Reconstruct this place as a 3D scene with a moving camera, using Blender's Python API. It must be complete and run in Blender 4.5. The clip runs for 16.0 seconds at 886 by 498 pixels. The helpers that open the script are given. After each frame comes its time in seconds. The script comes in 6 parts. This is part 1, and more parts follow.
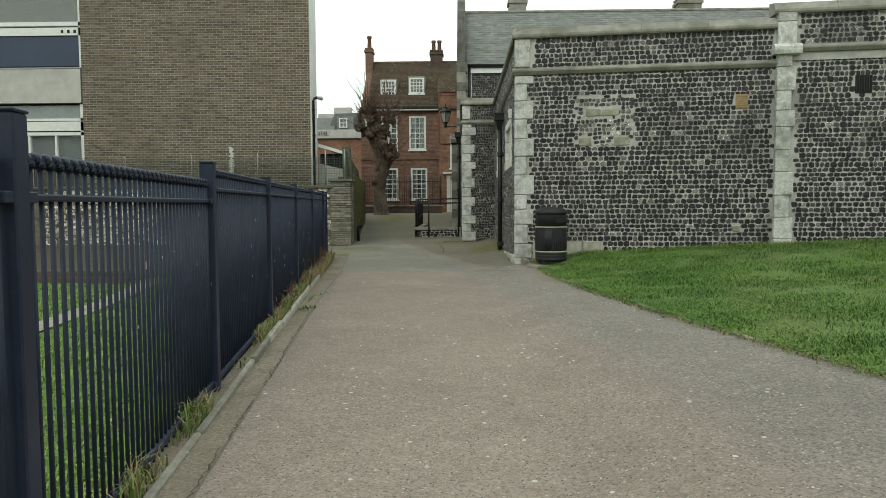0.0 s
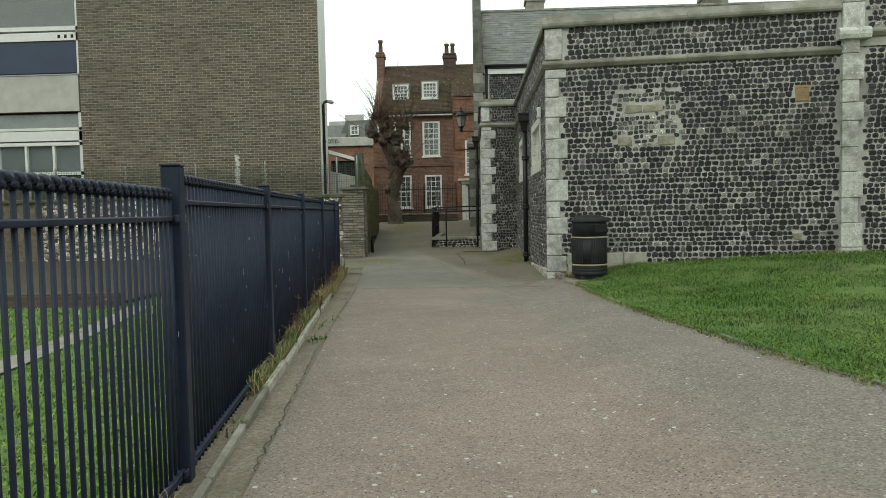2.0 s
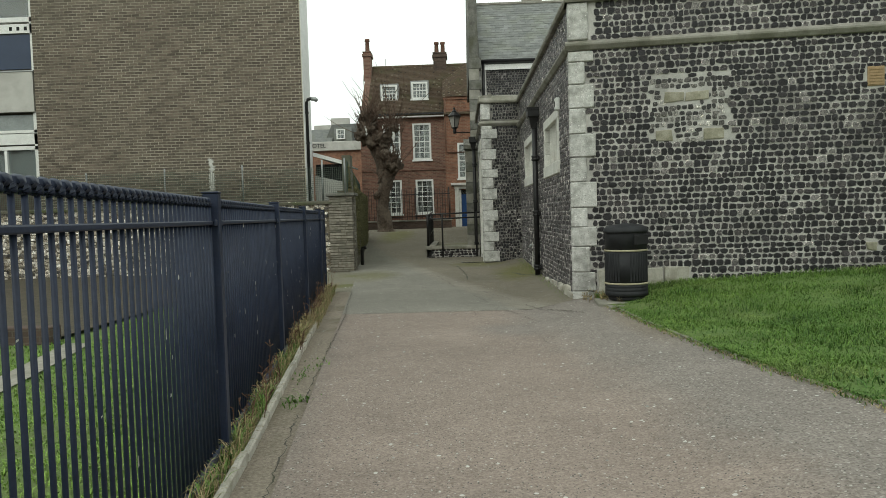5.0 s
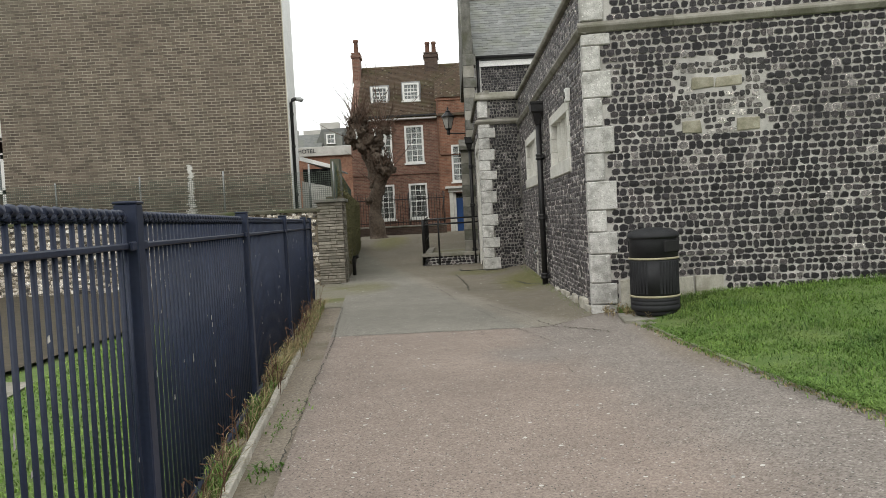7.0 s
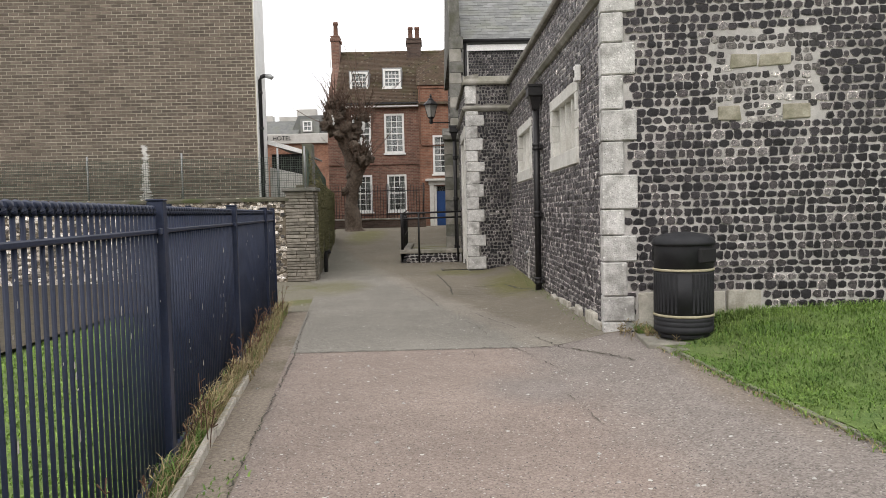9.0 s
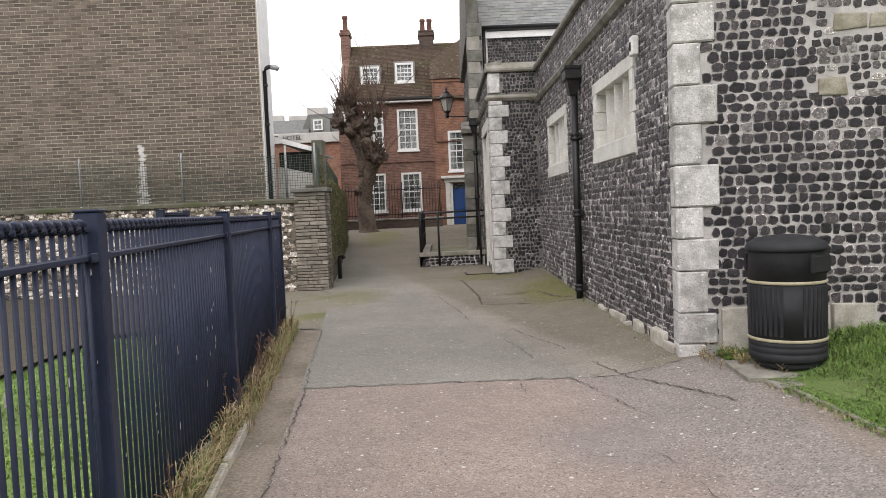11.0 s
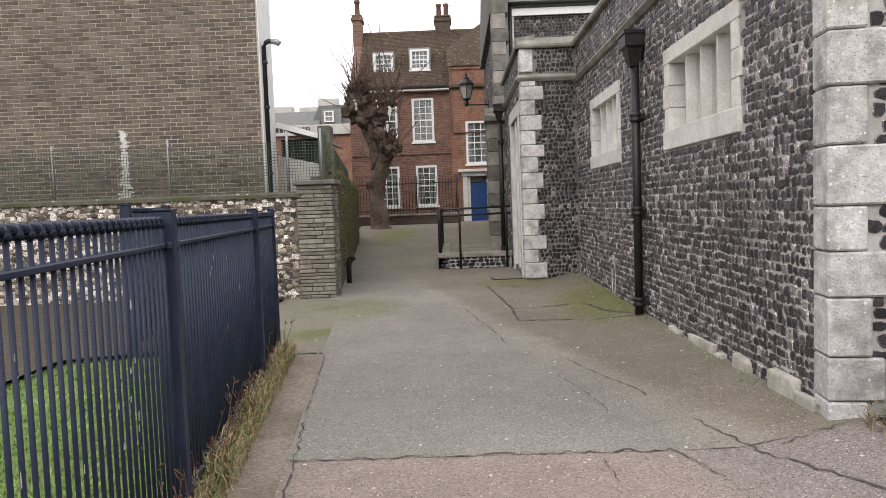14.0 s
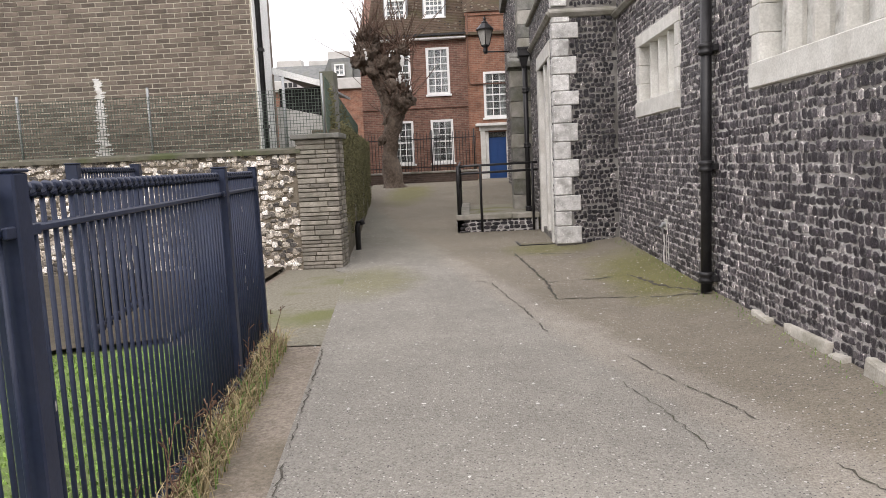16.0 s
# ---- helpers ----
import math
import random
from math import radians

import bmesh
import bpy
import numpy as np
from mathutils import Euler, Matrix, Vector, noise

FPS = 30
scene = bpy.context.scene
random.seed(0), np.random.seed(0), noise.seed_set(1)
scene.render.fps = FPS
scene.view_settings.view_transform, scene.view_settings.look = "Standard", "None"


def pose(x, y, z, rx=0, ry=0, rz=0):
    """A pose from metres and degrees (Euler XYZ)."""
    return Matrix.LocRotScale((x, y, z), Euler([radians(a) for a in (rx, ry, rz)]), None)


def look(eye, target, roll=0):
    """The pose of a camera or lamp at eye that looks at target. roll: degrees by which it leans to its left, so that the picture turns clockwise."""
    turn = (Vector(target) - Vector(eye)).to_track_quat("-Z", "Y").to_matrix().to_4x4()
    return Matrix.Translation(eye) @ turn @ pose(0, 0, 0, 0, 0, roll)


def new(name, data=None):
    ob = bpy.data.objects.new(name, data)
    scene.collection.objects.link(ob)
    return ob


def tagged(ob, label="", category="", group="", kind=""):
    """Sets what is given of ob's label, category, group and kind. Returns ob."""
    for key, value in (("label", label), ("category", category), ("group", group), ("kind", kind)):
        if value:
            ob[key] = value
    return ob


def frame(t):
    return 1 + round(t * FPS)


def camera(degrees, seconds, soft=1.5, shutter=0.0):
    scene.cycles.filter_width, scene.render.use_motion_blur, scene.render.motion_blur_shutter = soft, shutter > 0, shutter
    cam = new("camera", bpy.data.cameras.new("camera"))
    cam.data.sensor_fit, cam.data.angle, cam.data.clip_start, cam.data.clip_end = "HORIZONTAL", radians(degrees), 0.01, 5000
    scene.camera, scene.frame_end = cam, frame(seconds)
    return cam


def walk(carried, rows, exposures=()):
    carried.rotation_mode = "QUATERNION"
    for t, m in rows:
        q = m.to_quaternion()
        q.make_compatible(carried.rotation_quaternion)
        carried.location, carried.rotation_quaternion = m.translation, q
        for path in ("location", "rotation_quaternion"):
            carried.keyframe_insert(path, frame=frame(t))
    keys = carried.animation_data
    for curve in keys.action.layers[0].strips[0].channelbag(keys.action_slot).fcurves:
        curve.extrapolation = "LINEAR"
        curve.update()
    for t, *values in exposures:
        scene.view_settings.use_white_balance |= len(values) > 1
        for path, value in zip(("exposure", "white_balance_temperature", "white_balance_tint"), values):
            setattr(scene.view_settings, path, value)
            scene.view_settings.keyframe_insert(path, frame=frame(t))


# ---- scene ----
cam = camera(63.5, 16.0, soft=0.5)
PATH = [
    (0, (-0.087, 0.096, 1.66), (-0.142, 2.091, 1.533), -0.3),
    (0.5, (-0.169, 0.443, 1.665), (-0.246, 2.437, 1.534), -0.7),
    (1, (-0.221, 0.796, 1.685), (-0.308, 2.79, 1.562), -0.9),
    (1.5, (-0.252, 1.152, 1.698), (-0.339, 3.147, 1.58), -0.9),
    (2, (-0.34, 1.462, 1.698), (-0.429, 3.457, 1.591), -1.1),
    (2.5, (-0.413, 1.754, 1.717), (-0.498, 3.75, 1.613), -1.1),
    (3, (-0.445, 2.076, 1.728), (-0.529, 4.072, 1.627), -1.0),
    (3.5, (-0.495, 2.394, 1.715), (-0.574, 4.389, 1.614), -0.6),
    (3.7, (-0.538, 2.525, 1.738), (-0.607, 4.522, 1.639), -0.5),
    (6, (-0.748, 4.086, 1.772), (-0.797, 6.083, 1.682), -2.5),
    (6.5, (-0.787, 4.357, 1.782), (-0.83, 6.355, 1.697), -2.7),
    (7, (-0.823, 4.683, 1.811), (-0.858, 6.681, 1.727), -2.9),
    (7.5, (-0.803, 5.104, 1.794), (-0.831, 7.102, 1.701), -1.6),
    (8, (-0.789, 5.48, 1.813), (-0.805, 7.477, 1.707), -0.0),
    (8.5, (-0.848, 5.85, 1.851), (-0.831, 7.847, 1.749), -0.3),
    (9, (-0.943, 6.24, 1.841), (-0.913, 8.237, 1.736), -1.3),
    (11.5, (-1.168, 7.947, 1.908), (-1.178, 9.944, 1.797), -2.5),
    (12, (-1.178, 8.285, 1.917), (-1.2, 10.282, 1.805), -2.4),
    (12.5, (-1.24, 8.588, 1.902), (-1.273, 10.585, 1.788), -2.2),
    (13, (-1.318, 8.894, 1.93), (-1.353, 10.89, 1.812), -2.1),
    (13.5, (-1.343, 9.233, 1.926), (-1.38, 11.229, 1.802), -2.2),
    (14, (-1.386, 9.529, 1.916), (-1.424, 11.525, 1.793), -2.1),
    (14.5, (-1.437, 9.952, 1.925), (-1.472, 11.945, 1.769), -2.2),
    (15, (-1.483, 10.364, 1.896), (-1.527, 12.353, 1.696), -2.3),
    (15.5, (-1.503, 10.745, 1.885), (-1.566, 12.732, 1.665), -2.5),
    (16, (-1.507, 11.095, 1.909), (-1.591, 13.079, 1.669), -2.6),
]
EXPOSE = [(0, 0.0, 6600, -7), (0.5, 0.1, 6600, -7), (1, -0.03, 6600, -7), (4, -0.06, 6600, -7), (7, 0.3, 6620, 6), (9, 0.5, 6650, 12), (12, 0.6, 6500, 15), (14, 0.62, 6520, 15), (16, 0.92, 6550, 16)]
walk(cam, [(t, look(eye, target, roll)) for t, eye, target, roll in PATH], EXPOSE)

# ---- world and light: a bright overcast sky ----
world = bpy.data.worlds.new("overcast_sky")
scene.world = world
world.use_nodes = True
wn, wl = world.node_tree.nodes, world.node_tree.links
sky = wn.new("ShaderNodeTexSky")
sky.sky_type, sky.sun_disc = "NISHITA", False
sky.sun_elevation, sky.sun_rotation = radians(42), radians(200)
sky.dust_density, sky.air_density = 4.0, 1.0
cloud = wn.new("ShaderNodeMixRGB")
cloud.inputs[0].default_value = 0.88
cloud.inputs[2].default_value = (13.0, 13.1, 13.2, 1)
wl.new(sky.outputs[0], cloud.inputs[1])
wl.new(cloud.outputs[0], wn["Background"].inputs[0])
wn["Background"].inputs[1].default_value = 0.1
sun_data = bpy.data.lights.new("sun", "SUN")
sun_data.energy, sun_data.angle, sun_data.color = 0.6, radians(25), (1.0, 0.97, 0.93)
sun = new("sun", sun_data)
sun.matrix_world = look((-6, -16, 22), (0, 8, 0))


# ---- materials ----
def mat(name, a, b, scale=4.0, rough=0.8, bump=0.3, fine=60.0, metal=0.0, vary=0.0, c=None, cscale=0.8, camt=0.5, spec=0.4, detail=6.0, dist=0.01, speck=None):
    """Two colours mixed by noise, a third by broad stains, varied by piece, with relief."""
    m = bpy.data.materials.new(name)
    m.use_nodes = True
    n, l = m.node_tree.nodes, m.node_tree.links
    bs = n["Principled BSDF"]
    tc = n.new("ShaderNodeNewGeometry")
    n1 = n.new("ShaderNodeTexNoise")
    n1.inputs["Scale"].default_value, n1.inputs["Detail"].default_value, n1.inputs["Roughness"].default_value = scale, detail, 0.65
    n2 = n.new("ShaderNodeTexNoise")
    n2.inputs["Scale"].default_value, n2.inputs["Detail"].default_value = fine, 3.0
    for t in (n1, n2):
        l.new(tc.outputs["Position"], t.inputs["Vector"])
    r1 = n.new("ShaderNodeValToRGB")
    r1.color_ramp.elements[0].position, r1.color_ramp.elements[1].position = 0.32, 0.68
    r1.color_ramp.elements[0].color, r1.color_ramp.elements[1].color = (*a, 1), (*b, 1)
    l.new(n1.outputs[0], r1.inputs[0])
    col = r1.outputs[0]
    if c:
        n3 = n.new("ShaderNodeTexNoise")
        n3.inputs["Scale"].default_value, n3.inputs["Detail"].default_value = cscale, 4.0
        l.new(tc.outputs["Position"], n3.inputs["Vector"])
        r3 = n.new("ShaderNodeMapRange")
        r3.inputs[1].default_value, r3.inputs[2].default_value, r3.inputs[4].default_value = 0.48, 0.66, camt
        l.new(n3.outputs[0], r3.inputs[0])
        mx = n.new("ShaderNodeMixRGB")
        mx.inputs[2].default_value = (*c, 1)
        l.new(r3.outputs[0], mx.inputs[0])
        l.new(col, mx.inputs[1])
        col = mx.outputs[0]
    if speck:
        for seed, (tone, size, cut) in enumerate(speck):
            n4, off = n.new("ShaderNodeTexVoronoi"), n.new("ShaderNodeVectorMath")
            n4.inputs["Scale"].default_value = size
            off.inputs[1].default_value = (seed * 7.3, seed * 3.1, 0)
            l.new(tc.outputs["Position"], off.inputs[0])
            l.new(off.outputs[0], n4.inputs["Vector"])
            hue = n.new("ShaderNodeSeparateColor")
            l.new(n4.outputs["Color"], hue.inputs[0])
            r4 = n.new("ShaderNodeMath")
            r4.operation = "GREATER_THAN"
            r4.inputs[1].default_value = cut
            l.new(hue.outputs[0], r4.inputs[0])
            near = n.new("ShaderNodeMath")
            near.operation = "LESS_THAN"
            near.inputs[1].default_value = 0.42
            l.new(n4.outputs["Distance"], near.inputs[0])
            both = n.new("ShaderNodeMath")
            both.operation = "MULTIPLY"
            l.new(r4.outputs[0], both.inputs[0])
            l.new(near.outputs[0], both.inputs[1])
            m4 = n.new("ShaderNodeMixRGB")
            m4.inputs[2].default_value = (*tone, 1)
            l.new(both.outputs[0], m4.inputs[0])
            l.new(col, m4.inputs[1])
            col = m4.outputs[0]
    g = n.new("ShaderNodeMapRange")
    g.inputs[3].default_value, g.inputs[4].default_value = 0.72, 1.28
    l.new(n2.outputs[0], g.inputs[0])
    mul = n.new("ShaderNodeMixRGB")
    mul.blend_type = "MULTIPLY"
    mul.inputs[0].default_value = 1.0
    l.new(col, mul.inputs[1])
    l.new(g.outputs[0], mul.inputs[2])
    col = mul.outputs[0]
    if vary:
        oi = n.new("ShaderNodeObjectInfo")
        ad = n.new("ShaderNodeMath")
        l.new(oi.outputs["Random"], ad.inputs[0])
        l.new(tc.outputs["Random Per Island"], ad.inputs[1])
        fr = n.new("ShaderNodeMath")
        fr.operation = "FRACT"
        l.new(ad.outputs[0], fr.inputs[0])
        vr = n.new("ShaderNodeMapRange")
        vr.inputs[3].default_value, vr.inputs[4].default_value = 1 - vary, 1 + vary
        l.new(fr.outputs[0], vr.inputs[0])
        mv = n.new("ShaderNodeMixRGB")
        mv.blend_type = "MULTIPLY"
        mv.inputs[0].default_value = 1.0
        l.new(col, mv.inputs[1])
        l.new(vr.outputs[0], mv.inputs[2])
        col = mv.outputs[0]
    l.new(col, bs.inputs["Base Color"])
    bs.inputs["Roughness"].default_value, bs.inputs["Metallic"].default_value = rough, metal
    bs.inputs["Specular IOR Level"].default_value = spec
    if bump:
        bp = n.new("ShaderNodeBump")
        bp.inputs["Strength"].default_value, bp.inputs["Distance"].default_value = bump, dist
        l.new(n2.outputs[0], bp.inputs["Height"])
        l.new(bp.outputs[0], bs.inputs["Normal"])
    return m


def flint_mat(name, ramp, rough=0.35):
    """Knapped flint: each stone takes its own tone from the ramp, cloudy inside, with a pale rind here and there."""
    m = mat(name, (0.3, 0.3, 0.33), (2.3, 2.26, 2.26), 42, rough, 0.9, 130, speck=(((5.5, 5.3, 5.2), 85, 0.955), ((2.6, 2.4, 2.5), 60, 0.88)))
    n, l = m.node_tree.nodes, m.node_tree.links
    oi, ge = n.new("ShaderNodeObjectInfo"), n.new("ShaderNodeNewGeometry")
    ad, fr = n.new("ShaderNodeMath"), n.new("ShaderNodeMath")
    fr.operation = "FRACT"
    l.new(oi.outputs["Random"], ad.inputs[0])
    l.new(ge.outputs["Random Per Island"], ad.inputs[1])
    l.new(ad.outputs[0], fr.inputs[0])
    rp = n.new("ShaderNodeValToRGB")
    for i, (p, c) in enumerate(ramp):
        e = rp.color_ramp.elements[i] if i < 2 else rp.color_ramp.elements.new(p)
        e.position, e.color = p, (*c, 1)
    l.new(fr.outputs[0], rp.inputs[0])
    base = n["Principled BSDF"].inputs["Base Color"].links[0].from_socket
    mv = n.new("ShaderNodeMixRGB")
    mv.blend_type = "MULTIPLY"
    mv.inputs[0].default_value = 1.0
    l.new(base, mv.inputs[1])
    l.new(rp.outputs[0], mv.inputs[2])
    l.new(mv.outputs[0], n["Principled BSDF"].inputs["Base Color"])
    return m


def tarmac(name, dark, light, grain=95.0, patches=()):
    """Worn asphalt: aggregate of two tones with loose pale and dark grains, broad wear, and soft-edged patches.
    A patch is (dark, light, kind, numbers, rag, strength): beyond a line (a, b, c, soft) or inside an oval (x, y, rx, ry)."""
    m = bpy.data.materials.new(name)
    m.use_nodes = True
    n, l = m.node_tree.nodes, m.node_tree.links
    bs, pos = n["Principled BSDF"], n.new("ShaderNodeNewGeometry").outputs["Position"]

    def tex(kind, scale, detail=0.0, shift=0.0):
        q = n.new(kind)
        q.inputs["Scale"].default_value = scale
        if detail:
            q.inputs["Detail"].default_value, q.inputs["Roughness"].default_value = detail, 0.7
        a = n.new("ShaderNodeVectorMath")
        a.inputs[1].default_value = (shift, shift * 0.7, 0)
        l.new(pos, a.inputs[0])
        l.new(a.outputs[0], q.inputs["Vector"])
        return q

    def span(v, a, b, c, d):
        q = n.new("ShaderNodeMapRange")
        for i, x in zip((1, 2, 3, 4), (a, b, c, d)):
            q.inputs[i].default_value = x
        l.new(v, q.inputs[0])
        return q.outputs[0]

    def op(kind, a, b):
        q = n.new("ShaderNodeMath")
        q.operation = kind
        for i, v in enumerate((a, b)):
            if isinstance(v, (int, float)):
                q.inputs[i].default_value = v
            else:
                l.new(v, q.inputs[i])
        return q.outputs[0]

    def mix(f, a, b, kind="MIX"):
        q = n.new("ShaderNodeMixRGB")
        q.blend_type = kind
        for i, v in enumerate((f, a, b)):
            if isinstance(v, (int, float)):
                q.inputs[i].default_value = v
            elif isinstance(v, tuple):
                q.inputs[i].default_value = (*v, 1)
            else:
                l.new(v, q.inputs[i])
        return q.outputs[0]

    agg = tex("ShaderNodeTexVoronoi", grain)
    tone = n.new("ShaderNodeSeparateColor")
    l.new(agg.outputs["Color"], tone.inputs[0])
    fine = tex("ShaderNodeTexNoise", 40, 5.0)
    g = op("ADD", op("MULTIPLY", tone.outputs[0], 0.55), op("MULTIPLY", span(fine.outputs[0], 0.3, 0.7, 0, 1), 0.45))
    col = mix(g, dark, light)
    for i, (d2, l2, kind, nums, rag, strength) in enumerate(patches):
        rough = op("MULTIPLY", op("SUBTRACT", tex("ShaderNodeTexNoise", 1.6, 7.0, 3.0 + 5 * i).outputs[0], 0.5), rag)
        if kind == "line":
            a, b, c, soft = nums
            q = n.new("ShaderNodeVectorMath")
            q.operation = "DOT_PRODUCT"
            q.inputs[1].default_value = (a, b, 0)
            l.new(pos, q.inputs[0])
            f = span(op("ADD", op("SUBTRACT", q.outputs["Value"], c), rough), -soft, soft, 0, strength)
        else:
            x, y, rx, ry = nums
            q, k, e = n.new("ShaderNodeVectorMath"), n.new("ShaderNodeVectorMath"), n.new("ShaderNodeVectorMath")
            q.inputs[1].default_value = (-x, -y, 0)
            k.operation, k.inputs[1].default_value = "MULTIPLY", (1 / rx, 1 / ry, 0)
            e.operation = "LENGTH"
            l.new(pos, q.inputs[0])
            l.new(q.outputs[0], k.inputs[0])
            l.new(k.outputs[0], e.inputs[0])
            f = span(op("ADD", op("SUBTRACT", 1.0, e.outputs["Value"]), rough), -0.15, 0.55, 0, strength)
        col = mix(f, col, mix(g, d2, l2))
    broad = span(tex("ShaderNodeTexNoise", 0.5, 4.0, 11).outputs[0], 0.35, 0.65, 0.88, 1.1)
    mid = span(tex("ShaderNodeTexNoise", 5.5, 4.0, 17).outputs[0], 0.3, 0.7, 0.93, 1.07)
    col = mix(1.0, col, op("MULTIPLY", broad, mid), "MULTIPLY")
    for seed, (shade, size, cut) in enumerate((((0.43, 0.4, 0.37), 60, 0.95), ((0.1, 0.09, 0.085), 75, 0.9), ((0.55, 0.53, 0.5), 30, 0.994))):
        v = tex("ShaderNodeTexVoronoi", size, 0, 7.3 * seed + 2)
        h = n.new("ShaderNodeSeparateColor")
        l.new(v.outputs["Color"], h.inputs[0])
        col = mix(op("MULTIPLY", op("GREATER_THAN", h.outputs[0], cut), op("LESS_THAN", v.outputs["Distance"], 0.4)), col, shade)
    l.new(col, bs.inputs["Base Color"])
    bs.inputs["Roughness"].default_value, bs.inputs["Specular IOR Level"].default_value = 0.92, 0.25
    bp = n.new("ShaderNodeBump")
    bp.inputs["Strength"].default_value, bp.inputs["Distance"].default_value = 0.7, 0.008
    l.new(op("ADD", g, span(agg.outputs["Distance"], 0, 0.7, 0.6, 0)), bp.inputs["Height"])
    l.new(bp.outputs[0], bs.inputs["Normal"])
    return m


CHIPPY = ((0.11, 0.098, 0.089), (0.35, 0.317, 0.29))
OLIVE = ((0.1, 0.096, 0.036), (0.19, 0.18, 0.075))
RED_TAR = tarmac("pinkish_worn_asphalt", (0.168, 0.134, 0.115), (0.375, 0.308, 0.268), 95, (
    (*CHIPPY, "line", (1.0, 0.125, 1.68, 0.28), 0.9, 0.8),
    ((0.17, 0.15, 0.138), (0.3, 0.268, 0.245), "oval", (-0.1, 12.1, 0.55, 0.55), 0.7, 0.8),
    ((0.15, 0.125, 0.1), (0.29, 0.24, 0.19), "oval", (1.25, 11.6, 0.25, 1.6), 0.6, 0.7),
    ((0.15, 0.13, 0.115), (0.28, 0.245, 0.215), "line", (-1.0, -0.116, 0.8, 0.12), 0.35, 0.55)))
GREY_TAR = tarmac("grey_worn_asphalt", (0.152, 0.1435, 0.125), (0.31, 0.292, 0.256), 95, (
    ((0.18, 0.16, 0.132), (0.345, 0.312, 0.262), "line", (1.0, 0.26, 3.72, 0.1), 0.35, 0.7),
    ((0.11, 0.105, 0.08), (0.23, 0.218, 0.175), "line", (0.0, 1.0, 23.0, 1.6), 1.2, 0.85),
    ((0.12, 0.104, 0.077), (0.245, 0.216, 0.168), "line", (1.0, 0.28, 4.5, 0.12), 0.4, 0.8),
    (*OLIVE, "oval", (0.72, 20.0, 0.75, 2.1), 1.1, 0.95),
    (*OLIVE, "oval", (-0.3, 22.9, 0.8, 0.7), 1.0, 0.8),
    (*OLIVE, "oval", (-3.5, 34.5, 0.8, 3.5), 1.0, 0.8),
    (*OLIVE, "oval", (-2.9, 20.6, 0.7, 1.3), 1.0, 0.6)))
RIND = flint_mat("pale_flint_rind", [(0.0, (0.07, 0.068, 0.067)), (1.0, (0.42, 0.405, 0.385)), (0.5, (0.13, 0.125, 0.122)), (0.85, (0.24, 0.23, 0.22))], 0.7)
FLINT = (flint_mat("dark_flint", [(0.0, (0.006, 0.0055, 0.007)), (1.0, (0.18, 0.17, 0.165)), (0.4, (0.011, 0.01, 0.0125)), (0.75, (0.024, 0.021, 0.0235)), (0.94, (0.055, 0.049, 0.049))], 0.38), RIND)
SIDE_FLINT = (flint_mat("weathered_flint", [(0.0, (0.014, 0.012, 0.016)), (1.0, (0.33, 0.31, 0.3)), (0.45, (0.03, 0.026, 0.031)), (0.75, (0.06, 0.053, 0.059)), (0.94, (0.12, 0.11, 0.11))], 0.42), RIND)
ARCH_FLINT = (flint_mat("mortared_flint", [(0.0, (0.02, 0.019, 0.02)), (1.0, (0.42, 0.41, 0.38)), (0.4, (0.038, 0.036, 0.035)), (0.75, (0.12, 0.114, 0.105))], 0.5), RIND)
FIELD_FLINT = (flint_mat("field_flint", [(0.0, (0.03, 0.028, 0.026)), (1.0, (0.6, 0.58, 0.53)), (0.22, (0.1, 0.09, 0.075)), (0.45, (0.27, 0.24, 0.19)), (0.75, (0.43, 0.4, 0.35))], 0.55), flint_mat("field_flint_rind", [(0.0, (0.2, 0.18, 0.14)), (1.0, (0.6, 0.57, 0.5)), (0.5, (0.4, 0.37, 0.31))], 0.7))
MORTAR = mat("lime_mortar", (0.36, 0.347, 0.332), (0.55, 0.534, 0.512), 5, 0.95, 0.5, 120, c=(0.2, 0.19, 0.175), cscale=0.8, camt=0.8)
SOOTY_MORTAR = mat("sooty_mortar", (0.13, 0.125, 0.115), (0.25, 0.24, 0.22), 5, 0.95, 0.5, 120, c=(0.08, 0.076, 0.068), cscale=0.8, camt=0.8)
OLD_MORTAR = mat("dark_mortar", (0.09, 0.075, 0.055), (0.2, 0.17, 0.13), 6, 0.95, 0.5, 120)
ASHLAR = mat("weathered_limestone", (0.42, 0.412, 0.395), (0.66, 0.65, 0.63), 16, 0.88, 0.9, 60, vary=0.14, c=(0.25, 0.245, 0.225), cscale=5.0, camt=0.75, speck=(((0.24, 0.235, 0.22), 90, 0.93), ((0.72, 0.71, 0.69), 40, 0.95)))
COPING = mat("lichened_coping_stone", (0.2, 0.19, 0.165), (0.33, 0.315, 0.28), 5, 0.9, 0.4, 60, vary=0.12, c=(0.155, 0.15, 0.11), cscale=2.0, camt=0.8)
ARCH_STONE = mat("buff_weathered_stone", (0.24, 0.225, 0.17), (0.4, 0.375, 0.3), 14, 0.9, 0.6, 80, vary=0.12, c=(0.16, 0.155, 0.1), cscale=6, camt=0.7)
WINDOW_STONE = mat("pale_window_stone", (0.55, 0.54, 0.5), (0.68, 0.67, 0.63), 6, 0.8, 0.2, 60, vary=0.06, c=(0.42, 0.4, 0.36), cscale=2.5)
BOARD = mat("painted_window_board", (0.5, 0.495, 0.46), (0.64, 0.635, 0.61), 7, 0.7, 0.2, 40, c=(0.22, 0.2, 0.165), cscale=7, camt=0.8)
